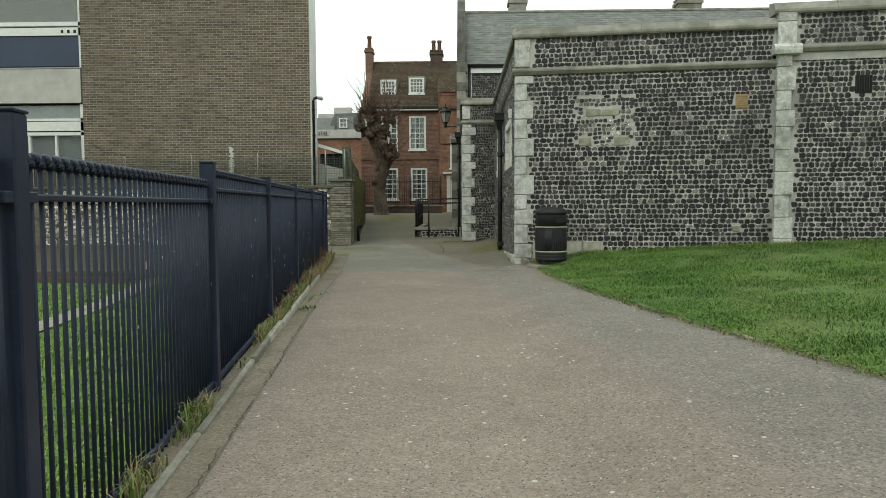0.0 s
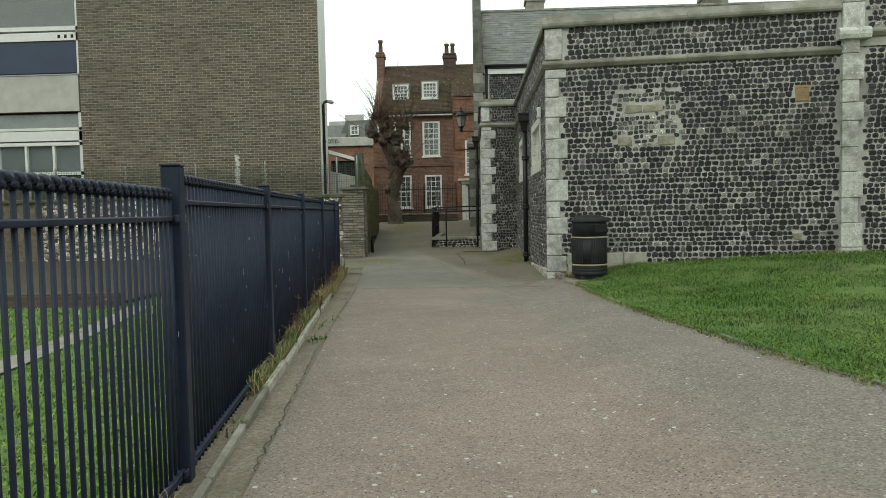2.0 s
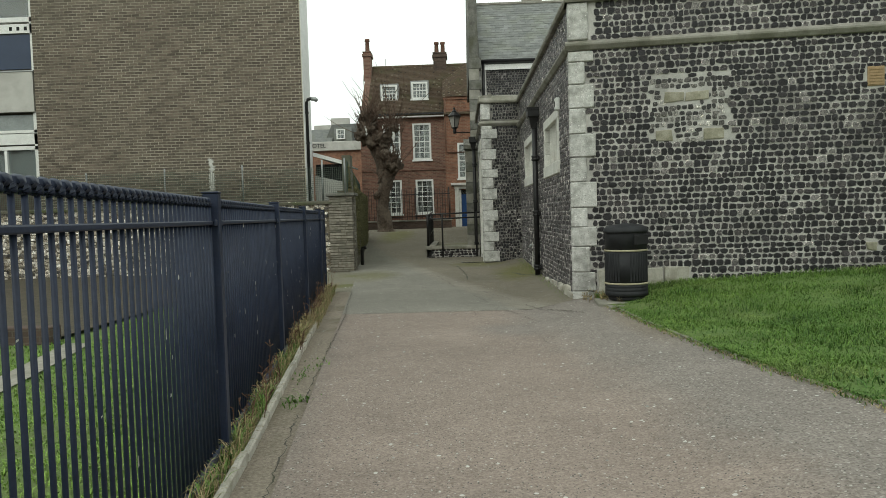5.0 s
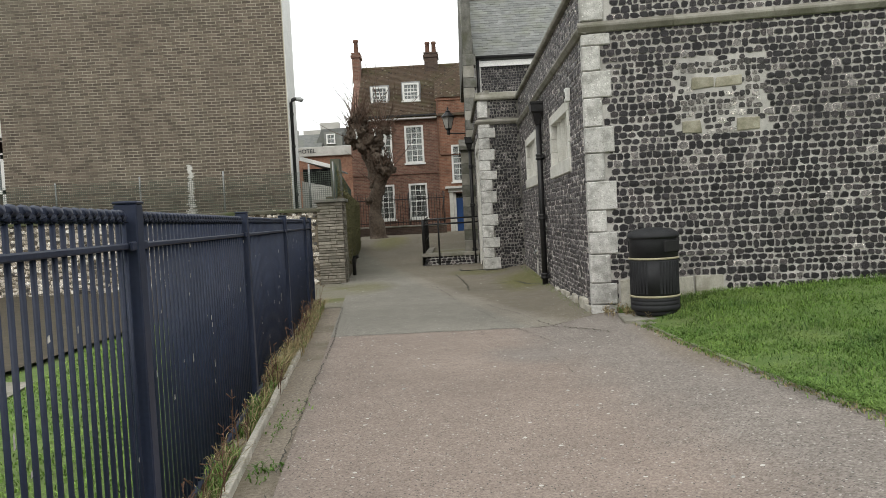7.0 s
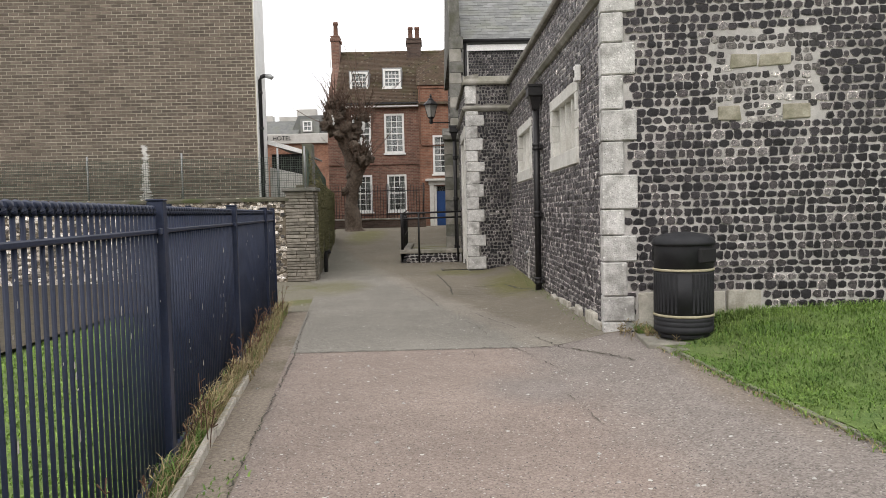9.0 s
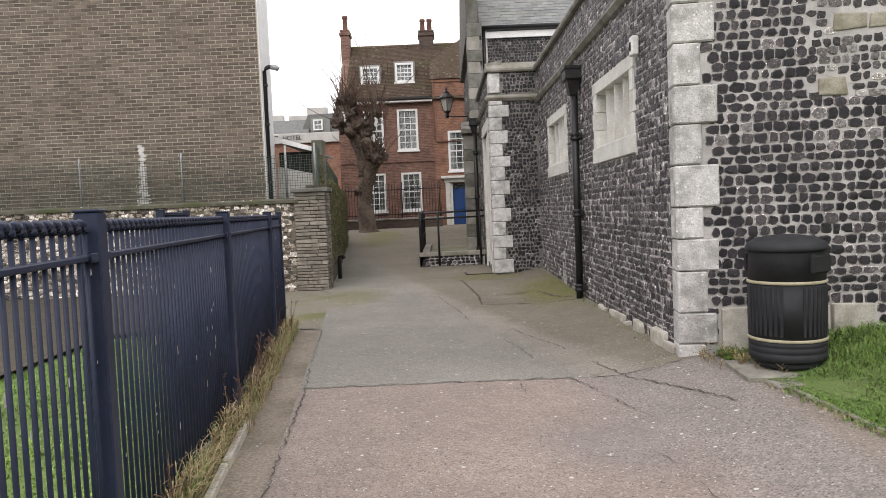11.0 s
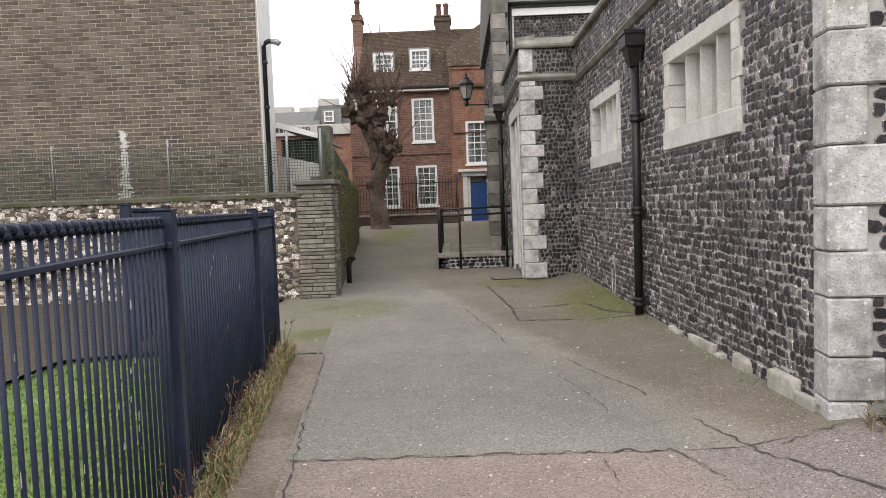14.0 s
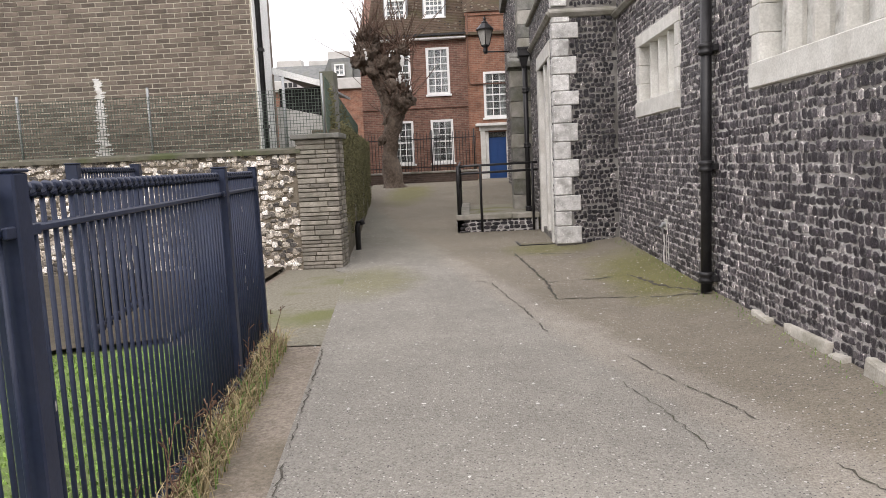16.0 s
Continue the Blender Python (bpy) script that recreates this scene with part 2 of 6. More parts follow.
BROWN_BRICK = mat("brown_brick", (0.1, 0.08, 0.064), (0.17, 0.136, 0.108), 5, 0.9, 0.5, 90, vary=0.33, c=(0.13, 0.115, 0.09), cscale=0.45)
BRICK_MORTAR = mat("buff_brick_mortar", (0.4, 0.365, 0.295), (0.54, 0.5, 0.41), 6, 0.95, 0.4, 150, c=(0.18, 0.165, 0.125), cscale=0.7)
PIER_BRICK = mat("worn_thin_brick", (0.15, 0.135, 0.11), (0.29, 0.265, 0.225), 7, 0.9, 0.6, 70, vary=0.32, c=(0.1, 0.1, 0.075), cscale=3)
NAVY = mat("navy_fence_paint", (0.0125, 0.018, 0.038), (0.023, 0.031, 0.06), 2.5, 0.5, 0.08, 50, c=(0.03, 0.034, 0.055), cscale=6, camt=0.35, spec=0.3)
BLACK_IRON = mat("black_painted_iron", (0.008, 0.008, 0.009), (0.022, 0.021, 0.022), 8, 0.45, 0.12, 60)
BIN_BLACK = mat("black_bin_plastic", (0.014, 0.0145, 0.017), (0.026, 0.027, 0.03), 6, 0.62, 0.3, 150, spec=0.3)
GOLD = mat("dull_gold_band", (0.3, 0.27, 0.18), (0.42, 0.38, 0.27), 12, 0.6, 0.1, 60)
PALE_KERB = mat("pale_footing_stone", (0.38, 0.36, 0.31), (0.56, 0.53, 0.47), 9, 0.9, 0.6, 70, vary=0.15, c=(0.2, 0.19, 0.13), cscale=5)
VERGE = mat("brown_edge_asphalt", (0.15, 0.126, 0.1), (0.33, 0.28, 0.225), 40, 0.95, 0.8, 120, c=(0.1, 0.085, 0.05), cscale=1.5)
MOSS_TAR = mat("mossy_asphalt", (0.12, 0.112, 0.08), (0.26, 0.24, 0.19), 40, 0.95, 0.6, 120, c=(0.125, 0.128, 0.05), cscale=1.2, camt=0.95)
CRACK = mat("asphalt_crack", (0.045, 0.04, 0.033), (0.095, 0.086, 0.07), 9, 0.95, 0.6, 90, c=(0.08, 0.085, 0.045), cscale=2)
SOIL = mat("soil", (0.05, 0.042, 0.03), (0.09, 0.075, 0.052), 6, 0.95, 0.8, 60)
LAWN = mat("lawn_turf", (0.085, 0.145, 0.036), (0.15, 0.215, 0.06), 3.5, 0.95, 0.9, 90, c=(0.1, 0.11, 0.045), cscale=0.9, camt=0.6)
DARK_BLADE = mat("lush_grass_blade", (0.035, 0.09, 0.014), (0.09, 0.17, 0.03), 1.0, 0.7, 0.0, 40, vary=0.4)
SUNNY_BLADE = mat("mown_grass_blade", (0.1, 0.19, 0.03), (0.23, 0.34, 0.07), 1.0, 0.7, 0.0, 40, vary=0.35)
BLADE = mat("grass_blade", (0.06, 0.135, 0.02), (0.165, 0.26, 0.052), 1.0, 0.7, 0.0, 40, vary=0.4, c=(0.23, 0.25, 0.09), cscale=0.8, camt=0.45)
STRAW = mat("dry_grass", (0.22, 0.17, 0.085), (0.36, 0.29, 0.16), 5, 0.85, 0.0, 40, vary=0.45)
DRY_WEED = mat("dead_weed_stem", (0.1, 0.05, 0.035), (0.2, 0.12, 0.08), 5, 0.85, 0.0, 40, vary=0.4)
KERB = mat("old_concrete_edging", (0.2, 0.19, 0.16), (0.32, 0.3, 0.26), 8, 0.9, 0.5, 80, vary=0.18, c=(0.12, 0.12, 0.08), cscale=2.5)
CHIP = mat("pale_stone_chip", (0.3, 0.29, 0.27), (0.5, 0.48, 0.45), 20, 0.8, 0.0, 40, vary=0.3)
SLATE = mat("grey_slate", (0.13, 0.135, 0.13), (0.2, 0.205, 0.2), 4, 0.65, 0.3, 50, vary=0.18, c=(0.16, 0.17, 0.13), cscale=1.5)
LEAD = mat("lead_flashing", (0.2, 0.2, 0.2), (0.28, 0.28, 0.28), 5, 0.6, 0.2, 40)
CONCRETE = mat("stained_concrete_band", (0.4, 0.385, 0.36), (0.52, 0.51, 0.48), 3, 0.85, 0.2, 60, c=(0.3, 0.29, 0.26), cscale=1.5)
WHITE = mat("white_paint", (0.66, 0.66, 0.64), (0.76, 0.76, 0.74), 4, 0.55, 0.05, 40)
BLUE_PANEL = mat("dark_blue_panel", (0.025, 0.038, 0.075), (0.033, 0.05, 0.095), 1.5, 0.3, 0.0, 40)
BLUE_DOOR = mat("blue_door_paint", (0.012, 0.05, 0.17), (0.018, 0.065, 0.2), 3, 0.4, 0.05, 40)
TILE = mat("mossy_clay_roof", (0.075, 0.052, 0.036), (0.13, 0.092, 0.063), 5, 0.9, 0.8, 30, c=(0.09, 0.088, 0.04), cscale=1.1, camt=0.6, vary=0.28, speck=(((0.2, 0.17, 0.13), 7, 0.9), ((0.045, 0.035, 0.028), 8, 0.86)))
BARK = mat("pollard_bark", (0.05, 0.037, 0.028), (0.17, 0.13, 0.1), 11, 0.95, 1.0, 45, c=(0.22, 0.18, 0.145), cscale=1.6, dist=0.03)
TWIG = mat("twig_bark", (0.08, 0.05, 0.035), (0.15, 0.1, 0.075), 5, 0.9, 0.0, 40)
IVY = mat("moss_and_creeper", (0.06, 0.062, 0.026), (0.15, 0.135, 0.062), 4, 0.9, 0.0, 40, vary=0.4)
IVY_WALL = mat("mossy_render_wall", (0.085, 0.075, 0.05), (0.15, 0.13, 0.095), 3, 0.95, 0.8, 40, c=(0.06, 0.07, 0.02), cscale=1.0, camt=0.9)
SOOT_STONE = mat("soot_darkened_stone", (0.1, 0.098, 0.088), (0.21, 0.205, 0.185), 7, 0.9, 0.5, 60, vary=0.15, c=(0.09, 0.092, 0.06), cscale=2.0, camt=0.8)
WALL_CAP = mat("mossy_dark_coping", (0.07, 0.068, 0.05), (0.14, 0.13, 0.098), 6, 0.95, 0.6, 60, c=(0.06, 0.075, 0.025), cscale=2.0, camt=0.8)
LIMEWASH = mat("white_limewash_stain", (0.5, 0.49, 0.46), (0.66, 0.65, 0.62), 6, 0.9, 0.2, 60, c=(0.24, 0.22, 0.17), cscale=5)
GALV = mat("galvanised_steel", (0.27, 0.28, 0.28), (0.38, 0.39, 0.39), 9, 0.5, 0.1, 60, metal=0.4)
MESH_GREEN = mat("green_mesh_wire", (0.065, 0.09, 0.07), (0.11, 0.14, 0.11), 9, 0.6, 0.0, 60)
TERRACOTTA = mat("terracotta", (0.1, 0.05, 0.035), (0.16, 0.085, 0.058), 5, 0.85, 0.2, 60)
VENT_BUFF = mat("buff_terracotta", (0.3, 0.21, 0.115), (0.42, 0.3, 0.175), 10, 0.85, 0.2, 80)
INK = mat("sign_letter_black", (0.015, 0.015, 0.016), (0.025, 0.025, 0.026), 5, 0.6, 0.0, 40)
# near-black: shade inside rooms and openings put into the colour; also dark fittings
DARK = mat("shade_black", (0.012, 0.012, 0.013), (0.02, 0.02, 0.02), 3, 0.9, 0.0, 40)
CURTAIN = mat("net_curtain", (0.32, 0.31, 0.29), (0.45, 0.44, 0.41), 3, 0.9, 0.2, 30)
BLIND = mat("pale_window_blind", (0.22, 0.24, 0.24), (0.3, 0.32, 0.32), 2, 0.8, 0.1, 30)
PLASTIC = mat("white_plastic_bag", (0.6, 0.6, 0.58), (0.72, 0.72, 0.7), 5, 0.5, 0.2, 40)


def glass_mat():
    m = bpy.data.materials.new("window_glass")
    m.use_nodes = True
    bs = m.node_tree.nodes["Principled BSDF"]
    bs.inputs["Base Color"].default_value = (0.75, 0.8, 0.8, 1)
    bs.inputs["Roughness"].default_value, bs.inputs["Transmission Weight"].default_value = 0.03, 0.9
    return m


GLASS = glass_mat()


def brick_tex(name, c1, c2, mortar, wide=0.225, high=0.075):
    """Far brickwork whose single bricks are too small to tell apart."""
    m = bpy.data.materials.new(name)
    m.use_nodes = True
    n, l = m.node_tree.nodes, m.node_tree.links
    tc = n.new("ShaderNodeTexCoord")
    sx, cx = n.new("ShaderNodeSeparateXYZ"), n.new("ShaderNodeCombineXYZ")
    l.new(tc.outputs["Object"], sx.inputs[0])
    ad = n.new("ShaderNodeMath")
    l.new(sx.outputs[0], ad.inputs[0])
    l.new(sx.outputs[1], ad.inputs[1])
    l.new(ad.outputs[0], cx.inputs[0])
    l.new(sx.outputs[2], cx.inputs[1])
    br = n.new("ShaderNodeTexBrick")
    br.inputs["Color1"].default_value, br.inputs["Color2"].default_value, br.inputs["Mortar"].default_value = (*c1, 1), (*c2, 1), (*mortar, 1)
    br.inputs["Scale"].default_value, br.inputs["Brick Width"].default_value, br.inputs["Row Height"].default_value, br.inputs["Mortar Size"].default_value = 1.0, wide, high, 0.008
    l.new(cx.outputs[0], br.inputs["Vector"])
    nz, nb = n.new("ShaderNodeTexNoise"), n.new("ShaderNodeTexNoise")
    nz.inputs["Scale"].default_value, nz.inputs["Detail"].default_value = 0.9, 6
    nb.inputs["Scale"].default_value, nb.inputs["Detail"].default_value = 5.0, 3
    mp = n.new("ShaderNodeMapRange")
    mp.inputs[1].default_value, mp.inputs[2].default_value, mp.inputs[3].default_value, mp.inputs[4].default_value = 0.3, 0.7, 0.6, 1.35
    mu, mu2 = n.new("ShaderNodeMath"), n.new("ShaderNodeMixRGB")
    for t in (nz, nb):
        l.new(tc.outputs["Object"], t.inputs["Vector"])
    mu.operation = "ADD"
    l.new(nz.outputs[0], mu.inputs[0])
    l.new(nb.outputs[0], mu.inputs[1])
    hv = n.new("ShaderNodeMath")
    hv.operation = "MULTIPLY"
    hv.inputs[1].default_value = 0.5
    l.new(mu.outputs[0], hv.inputs[0])
    l.new(hv.outputs[0], mp.inputs[0])
    mu2.blend_type = "MULTIPLY"
    mu2.inputs[0].default_value = 1
    l.new(br.outputs[0], mu2.inputs[1])
    l.new(mp.outputs[0], mu2.inputs[2])
    l.new(mu2.outputs[0], n["Principled BSDF"].inputs["Base Color"])
    n["Principled BSDF"].inputs["Roughness"].default_value = 0.9
    bp = n.new("ShaderNodeBump")
    bp.inputs["Strength"].default_value, bp.inputs["Distance"].default_value = 0.5, 0.01
    bp.invert = True
    l.new(br.outputs["Fac"], bp.inputs["Height"])
    l.new(bp.outputs[0], n["Principled BSDF"].inputs["Normal"])
    return m


RED_BRICK = brick_tex("old_red_brick", (0.125, 0.06, 0.045), (0.21, 0.105, 0.075), (0.22, 0.17, 0.13))
ORANGE_BRICK = brick_tex("orange_red_brick", (0.18, 0.08, 0.05), (0.26, 0.12, 0.075), (0.24, 0.17, 0.125))
DARK_BRICK = brick_tex("sooty_brick", (0.06, 0.04, 0.032), (0.095, 0.062, 0.048), (0.1, 0.08, 0.065))

# ---- building blocks ----
rnd = random.Random(7)
ID = Matrix.Identity(4)


def box(bm, x0, x1, y0, y1, z0, z1, bevel=0.0, m=ID):
    vs = [bm.verts.new(m @ Vector((x, y, z))) for x in (x0, x1) for y in (y0, y1) for z in (z0, z1)]
    fs = [bm.faces.new([vs[i] for i in f]) for f in ((0, 1, 3, 2), (4, 6, 7, 5), (0, 4, 5, 1), (2, 3, 7, 6), (0, 2, 6, 4), (1, 5, 7, 3))]
    if bevel:
        es = {e for f in fs for e in f.edges}
        bmesh.ops.bevel(bm, geom=list(es), offset=bevel, segments=1, affect="EDGES", profile=0.5)


def tube(bm, pts, radii, sides=8, cap=True):
    """A round bar through the points."""
    rings = []
    for i, p in enumerate(pts):
        p = Vector(p)
        d = (Vector(pts[min(i + 1, len(pts) - 1)]) - Vector(pts[max(i - 1, 0)])).normalized()
        a = d.orthogonal().normalized() if abs(d.z) < 0.9 else Vector((1, 0, 0))
        a = (a - d * a.dot(d)).normalized()
        b = d.cross(a)
        r = radii[i] if isinstance(radii, (list, tuple)) else radii
        rings.append([bm.verts.new(p + (a * math.cos(t) + b * math.sin(t)) * r) for t in [2 * math.pi * k / sides for k in range(sides)]])
    for r0, r1 in zip(rings, rings[1:]):
        for k in range(sides):
            bm.faces.new((r0[k], r0[(k + 1) % sides], r1[(k + 1) % sides], r1[k])).smooth = True
    if cap:
        bm.faces.new(rings[0][::-1])
        bm.faces.new(rings[-1])


def lathe(bm, prof, sides=32, cx=0.0, cy=0.0, smooth=True):
    rings = [[bm.verts.new((cx + r * math.cos(2 * math.pi * k / sides), cy + r * math.sin(2 * math.pi * k / sides), z)) for k in range(sides)] for r, z in prof]
    for r0, r1 in zip(rings, rings[1:]):
        for k in range(sides):
            bm.faces.new((r0[k], r0[(k + 1) % sides], r1[(k + 1) % sides], r1[k])).smooth = smooth
    bm.faces.new(rings[0][::-1])
    bm.faces.new(rings[-1])


def poly(bm, pts, y0, y1, plane="xz"):
    """A flat outline given depth."""
    place = {"xz": lambda a, b, d: (a, d, b), "yz": lambda a, b, d: (d, a, b), "xy": lambda a, b, d: (a, b, d)}[plane]
    v0, v1 = [bm.verts.new(place(a, b, y0)) for a, b in pts], [bm.verts.new(place(a, b, y1)) for a, b in pts]
    bm.faces.new(v0)
    bm.faces.new(v1[::-1])
    for i in range(len(pts)):
        j = (i + 1) % len(pts)
        bm.faces.new((v0[j], v0[i], v1[i], v1[j]))
    bmesh.ops.recalc_face_normals(bm, faces=bm.faces)


def to_mesh(name, bm, material):
    bmesh.ops.recalc_face_normals(bm, faces=bm.faces)
    me = bpy.data.meshes.new(name)
    bm.to_mesh(me)
    bm.free()
    me.materials.append(material)
    return me


def raw_mesh(name, verts, faces, material, smooth=False):
    """A mesh from points and faces; of two materials the second goes on every other face, from the first on."""
    me = bpy.data.meshes.new(name)
    me.from_pydata(verts, [], faces)
    for q in material if isinstance(material, tuple) else (material,):
        me.materials.append(q)
    if isinstance(material, tuple):
        me.polygons.foreach_set("material_index", [1 - i % 2 for i in range(len(faces))])
    if smooth:
        me.polygons.foreach_set("use_smooth", [True] * len(me.polygons))
    me.update()
    return me


def part(name, bm, material, parent, label="", m=None):
    ob = new(name, to_mesh(name, bm, material) if isinstance(bm, bmesh.types.BMesh) else bm)
    ob.parent = parent
    if m is not None:
        ob.matrix_basis = m
    return tagged(ob, label)


def boxpart(name, dims, material, parent, label="", bevel=0.0):
    bm = bmesh.new()
    box(bm, *dims, bevel)
    return part(name, bm, material, parent, label)


def thing(name, m, label, category, group="", kind=""):
    ob = new(name)
    ob.empty_display_size = 0.2
    ob.matrix_basis = m
    return tagged(ob, label, category, group, kind)


def single(name, bm, material, label, category, group="", kind="", m=None):
    ob = new(name, to_mesh(name, bm, material) if isinstance(bm, bmesh.types.BMesh) else bm)
    if m is not None:
        ob.matrix_basis = m
    return tagged(ob, label, category, group, kind)


def holed(bm, u0, u1, z0, z1, holes, y0, y1):
    """A wall slab with rectangular openings (u0, u1, z0, z1) right through it."""
    us = sorted({u0, u1, *[h for q in holes for h in q[:2] if u0 < h < u1]})
    zs = sorted({z0, z1, *[h for q in holes for h in q[2:] if z0 < h < z1]})
    for a, b in zip(us, us[1:]):
        for c, d in zip(zs, zs[1:]):
            if not any(q[0] < (a + b) / 2 < q[1] and q[2] < (c + d) / 2 < q[3] for q in holes):
                box(bm, a, b, y0, y1, c, d)
    bmesh.ops.remove_doubles(bm, verts=bm.verts, dist=1e-5)
    bm.verts.index_update()
    seen = {}
    for f in bm.faces:
        seen.setdefault(frozenset(v.index for v in f.verts), []).append(f)
    bmesh.ops.delete(bm, geom=[f for fs in seen.values() if len(fs) > 1 for f in fs], context="FACES_ONLY")


def stone(r, sides=8):
    """One knapped stone of unit size, as points and faces, its flat broken face towards -y inside a sloping rind."""
    a0 = r.uniform(-0.3, 0.3) + math.pi / 4
    outer, inner = [], []
    tx, tz, shrink = r.uniform(-0.3, 0.3), r.uniform(-0.3, 0.3), r.uniform(0.76, 0.88)
    for k in range(sides):
        a = a0 + 2 * math.pi * (k + r.uniform(-0.25, 0.25)) / sides
        ca, sa = math.cos(a), math.sin(a)
        q = 1 / max(abs(ca), abs(sa)) ** 0.8
        x, z = ca / 2 * q * r.uniform(0.8, 1.05), sa / 2 * q * r.uniform(0.8, 1.05)
        outer.append((x, 0.15, z))
        inner.append((x * shrink, -0.85 + tx * x * 2 + tz * z * 2 + r.uniform(-0.12, 0.12), z * shrink))
    tip = (r.uniform(-0.2, 0.2), -r.uniform(0.8, 1.35), r.uniform(-0.2, 0.2))
    v = outer + inner + [tip]
    f = []
    for k in range(sides):
        j = (k + 1) % sides
        f += [(k, j, sides + j, sides + k), (sides + k, sides + j, 2 * sides)]
    return v, f


def stone_field(wall, u0, u1, z0, z1, bars, course, wide, proud, material, near=None, name="flint", seed=1, jitter=0.009, gap=0.86):
    """Coursed stones over a wall's face in the wall's own frame; those inside near are objects of their own."""
    r = random.Random(seed)
    shapes = [stone(r, 7 + k % 3) for k in range(26)]
    meshes = {}
    V, F = [], []
    z, count = z0, 0
    while z < z1 - 0.02:
        ch = course * r.uniform(0.85, 1.2)
        u = u0 - r.uniform(0, wide)
        while u < u1:
            w = wide * r.uniform(0.68, 1.32)
            cu, cz = u + w / 2, z + ch / 2 + r.uniform(-1, 1) * jitter
            u += w
            if cu - w * 0.42 < u0 or cu + w * 0.42 > u1 or any(b[0] < cu + w * 0.4 and cu - w * 0.4 < b[1] and b[2] < cz + ch * 0.4 and cz - ch * 0.4 < b[3] for b in bars):
                continue
            p = proud * r.uniform(0.6, 1.3)
            k = r.randrange(26)
            sw, sh = w * gap * r.uniform(0.88, 1.08), ch * gap * r.uniform(0.82, 1.12)
            if near and near[0] < cu < near[1] and near[2] < cz < near[3] and count < 300:
                count += 1
                if k not in meshes:
                    meshes[k] = raw_mesh(name, *shapes[k], material)
                ob = part(name, meshes[k], None, wall)
                ob.matrix_basis = Matrix.Translation((cu, 0, cz)) @ Matrix.Diagonal((sw, p, sh, 1))
            else:
                n0 = len(V)
                V += [(cu + x * sw, y * p, cz + zz * sh) for x, y, zz in shapes[k][0]]
                F += [tuple(i + n0 for i in f) for f in shapes[k][1]]
        z += ch
    ob = part(name + "_facing", raw_mesh(name + "_facing", V, F, material), None, wall)
    tagged(ob, kind="stuff")


def quoins(wall, u0, z0, z1, long, short, first_long, flip=1, proud=0.03, seed=3, back=0.1, high=0.29):
    """Alternating corner stones up a wall's end, each a piece."""
    r = random.Random(seed)
    z, k = z0, first_long
    while z < z1 - 0.05:
        h = min(high * r.uniform(0.82, 1.2), z1 - z)
        if z1 - z - h < 0.1:
            h = z1 - z
        w = (long if k else short) * r.uniform(0.93, 1.07)
        bm = bmesh.new()
        a, b = (u0, u0 + w) if flip > 0 else (u0 - w, u0)
        box(bm, a, b, -proud - r.uniform(0, 0.009), back, z + 0.004, z + h - 0.004, 0.013)
        part("quoin", bm, ASHLAR, wall)
        z += h
        k = not k


def ground_z(x, y):
    """Height of the ground: a nearly level path that climbs past the chapel, a lawn rising to its wall."""
    z = float(np.interp(y, (-40, 4, 9, 14, 19, 22, 24, 26.5, 30, 36, 40, 70, 400), (0.42, 0.40, 0.365, 0.34, 0.33, 0.38, 0.42, 0.44, 0.65, 1.05, 1.12, 1.25, 1.4)))
    s = min(max((x - 0.2) / 0.9, 0), 1)
    s = s * s * (3 - 2 * s)
    q, w = min(max((y - 10.8) / 2.8, 0), 1), min(max((x - 1.3) / 1.0, 0), 1)
    z += 0.15 * q * q * (3 - 2 * q) * w * w * (3 - 2 * w) * (1 if y < 20 else 0)
    z += 0.14 * s + 0.055 * min(max(x - 1.4, 0), 9) * (1 if y < 20 else 0)
    return z


def sheet(name, material, xs, ys, lift, label, category, left=None, right=None, rough=0.0):
    """A strip of ground between two edges, following the land."""
    nx, ny = xs, ys[2]
    V, F = [], []
    for j in range(ny + 1):
        y = ys[0] + (ys[1] - ys[0]) * j / ny
        a, b = left(y), right(y)
        for i in range(nx + 1):
            x = a + (b - a) * i / nx
            V.append((x, y, ground_z(x, y) + lift + (noise.noise(Vector((x * 1.3, y * 1.3, 3))) * rough if rough else 0)))
    for j in range(ny):
        for i in range(nx):
            k = j * (nx + 1) + i
            F.append((k, k + 1, k + nx + 2, k + nx + 1))
    return single(name, raw_mesh(name, V, F, material, True), None, label, category, kind="structure")


# ---- ground ----
def fence_x(y):
    return -1.8 - 0.1279 * (y - 5)


def tar_x(y):
    return -1.27 - 0.116 * (y - 3.33)


def lawn_x(y):
    return float(np.interp(y, (-12, 0, 2, 4.48, 6.96, 9.3, 11, 13, 14.2), (7.5, 3.7, 3.1, 2.42, 1.92, 1.56, 1.36, 1.25, 1.22)))


def far_ground():
    V, F = [], []
    xs = [-600, -200, -60, -25] + [-14 + i for i in range(30)] + [25, 60, 200, 600]
    ys = [-600, -200, -60, -25, -12] + [-8 + i for i in range(75)] + [100, 200, 600]
    for y in ys:
        for x in xs:
            V.append((x, y, ground_z(x, y) - 0.03))
    n = len(xs)
    F = [(j * n + i, j * n + i + 1, (j + 1) * n + i + 1, (j + 1) * n + i) for j in range(len(ys) - 1) for i in range(n - 1)]
    single("ground", raw_mesh("ground", V, F, SOIL, True), None, "bare brown soil under the paving and lawns", "ground", kind="structure")


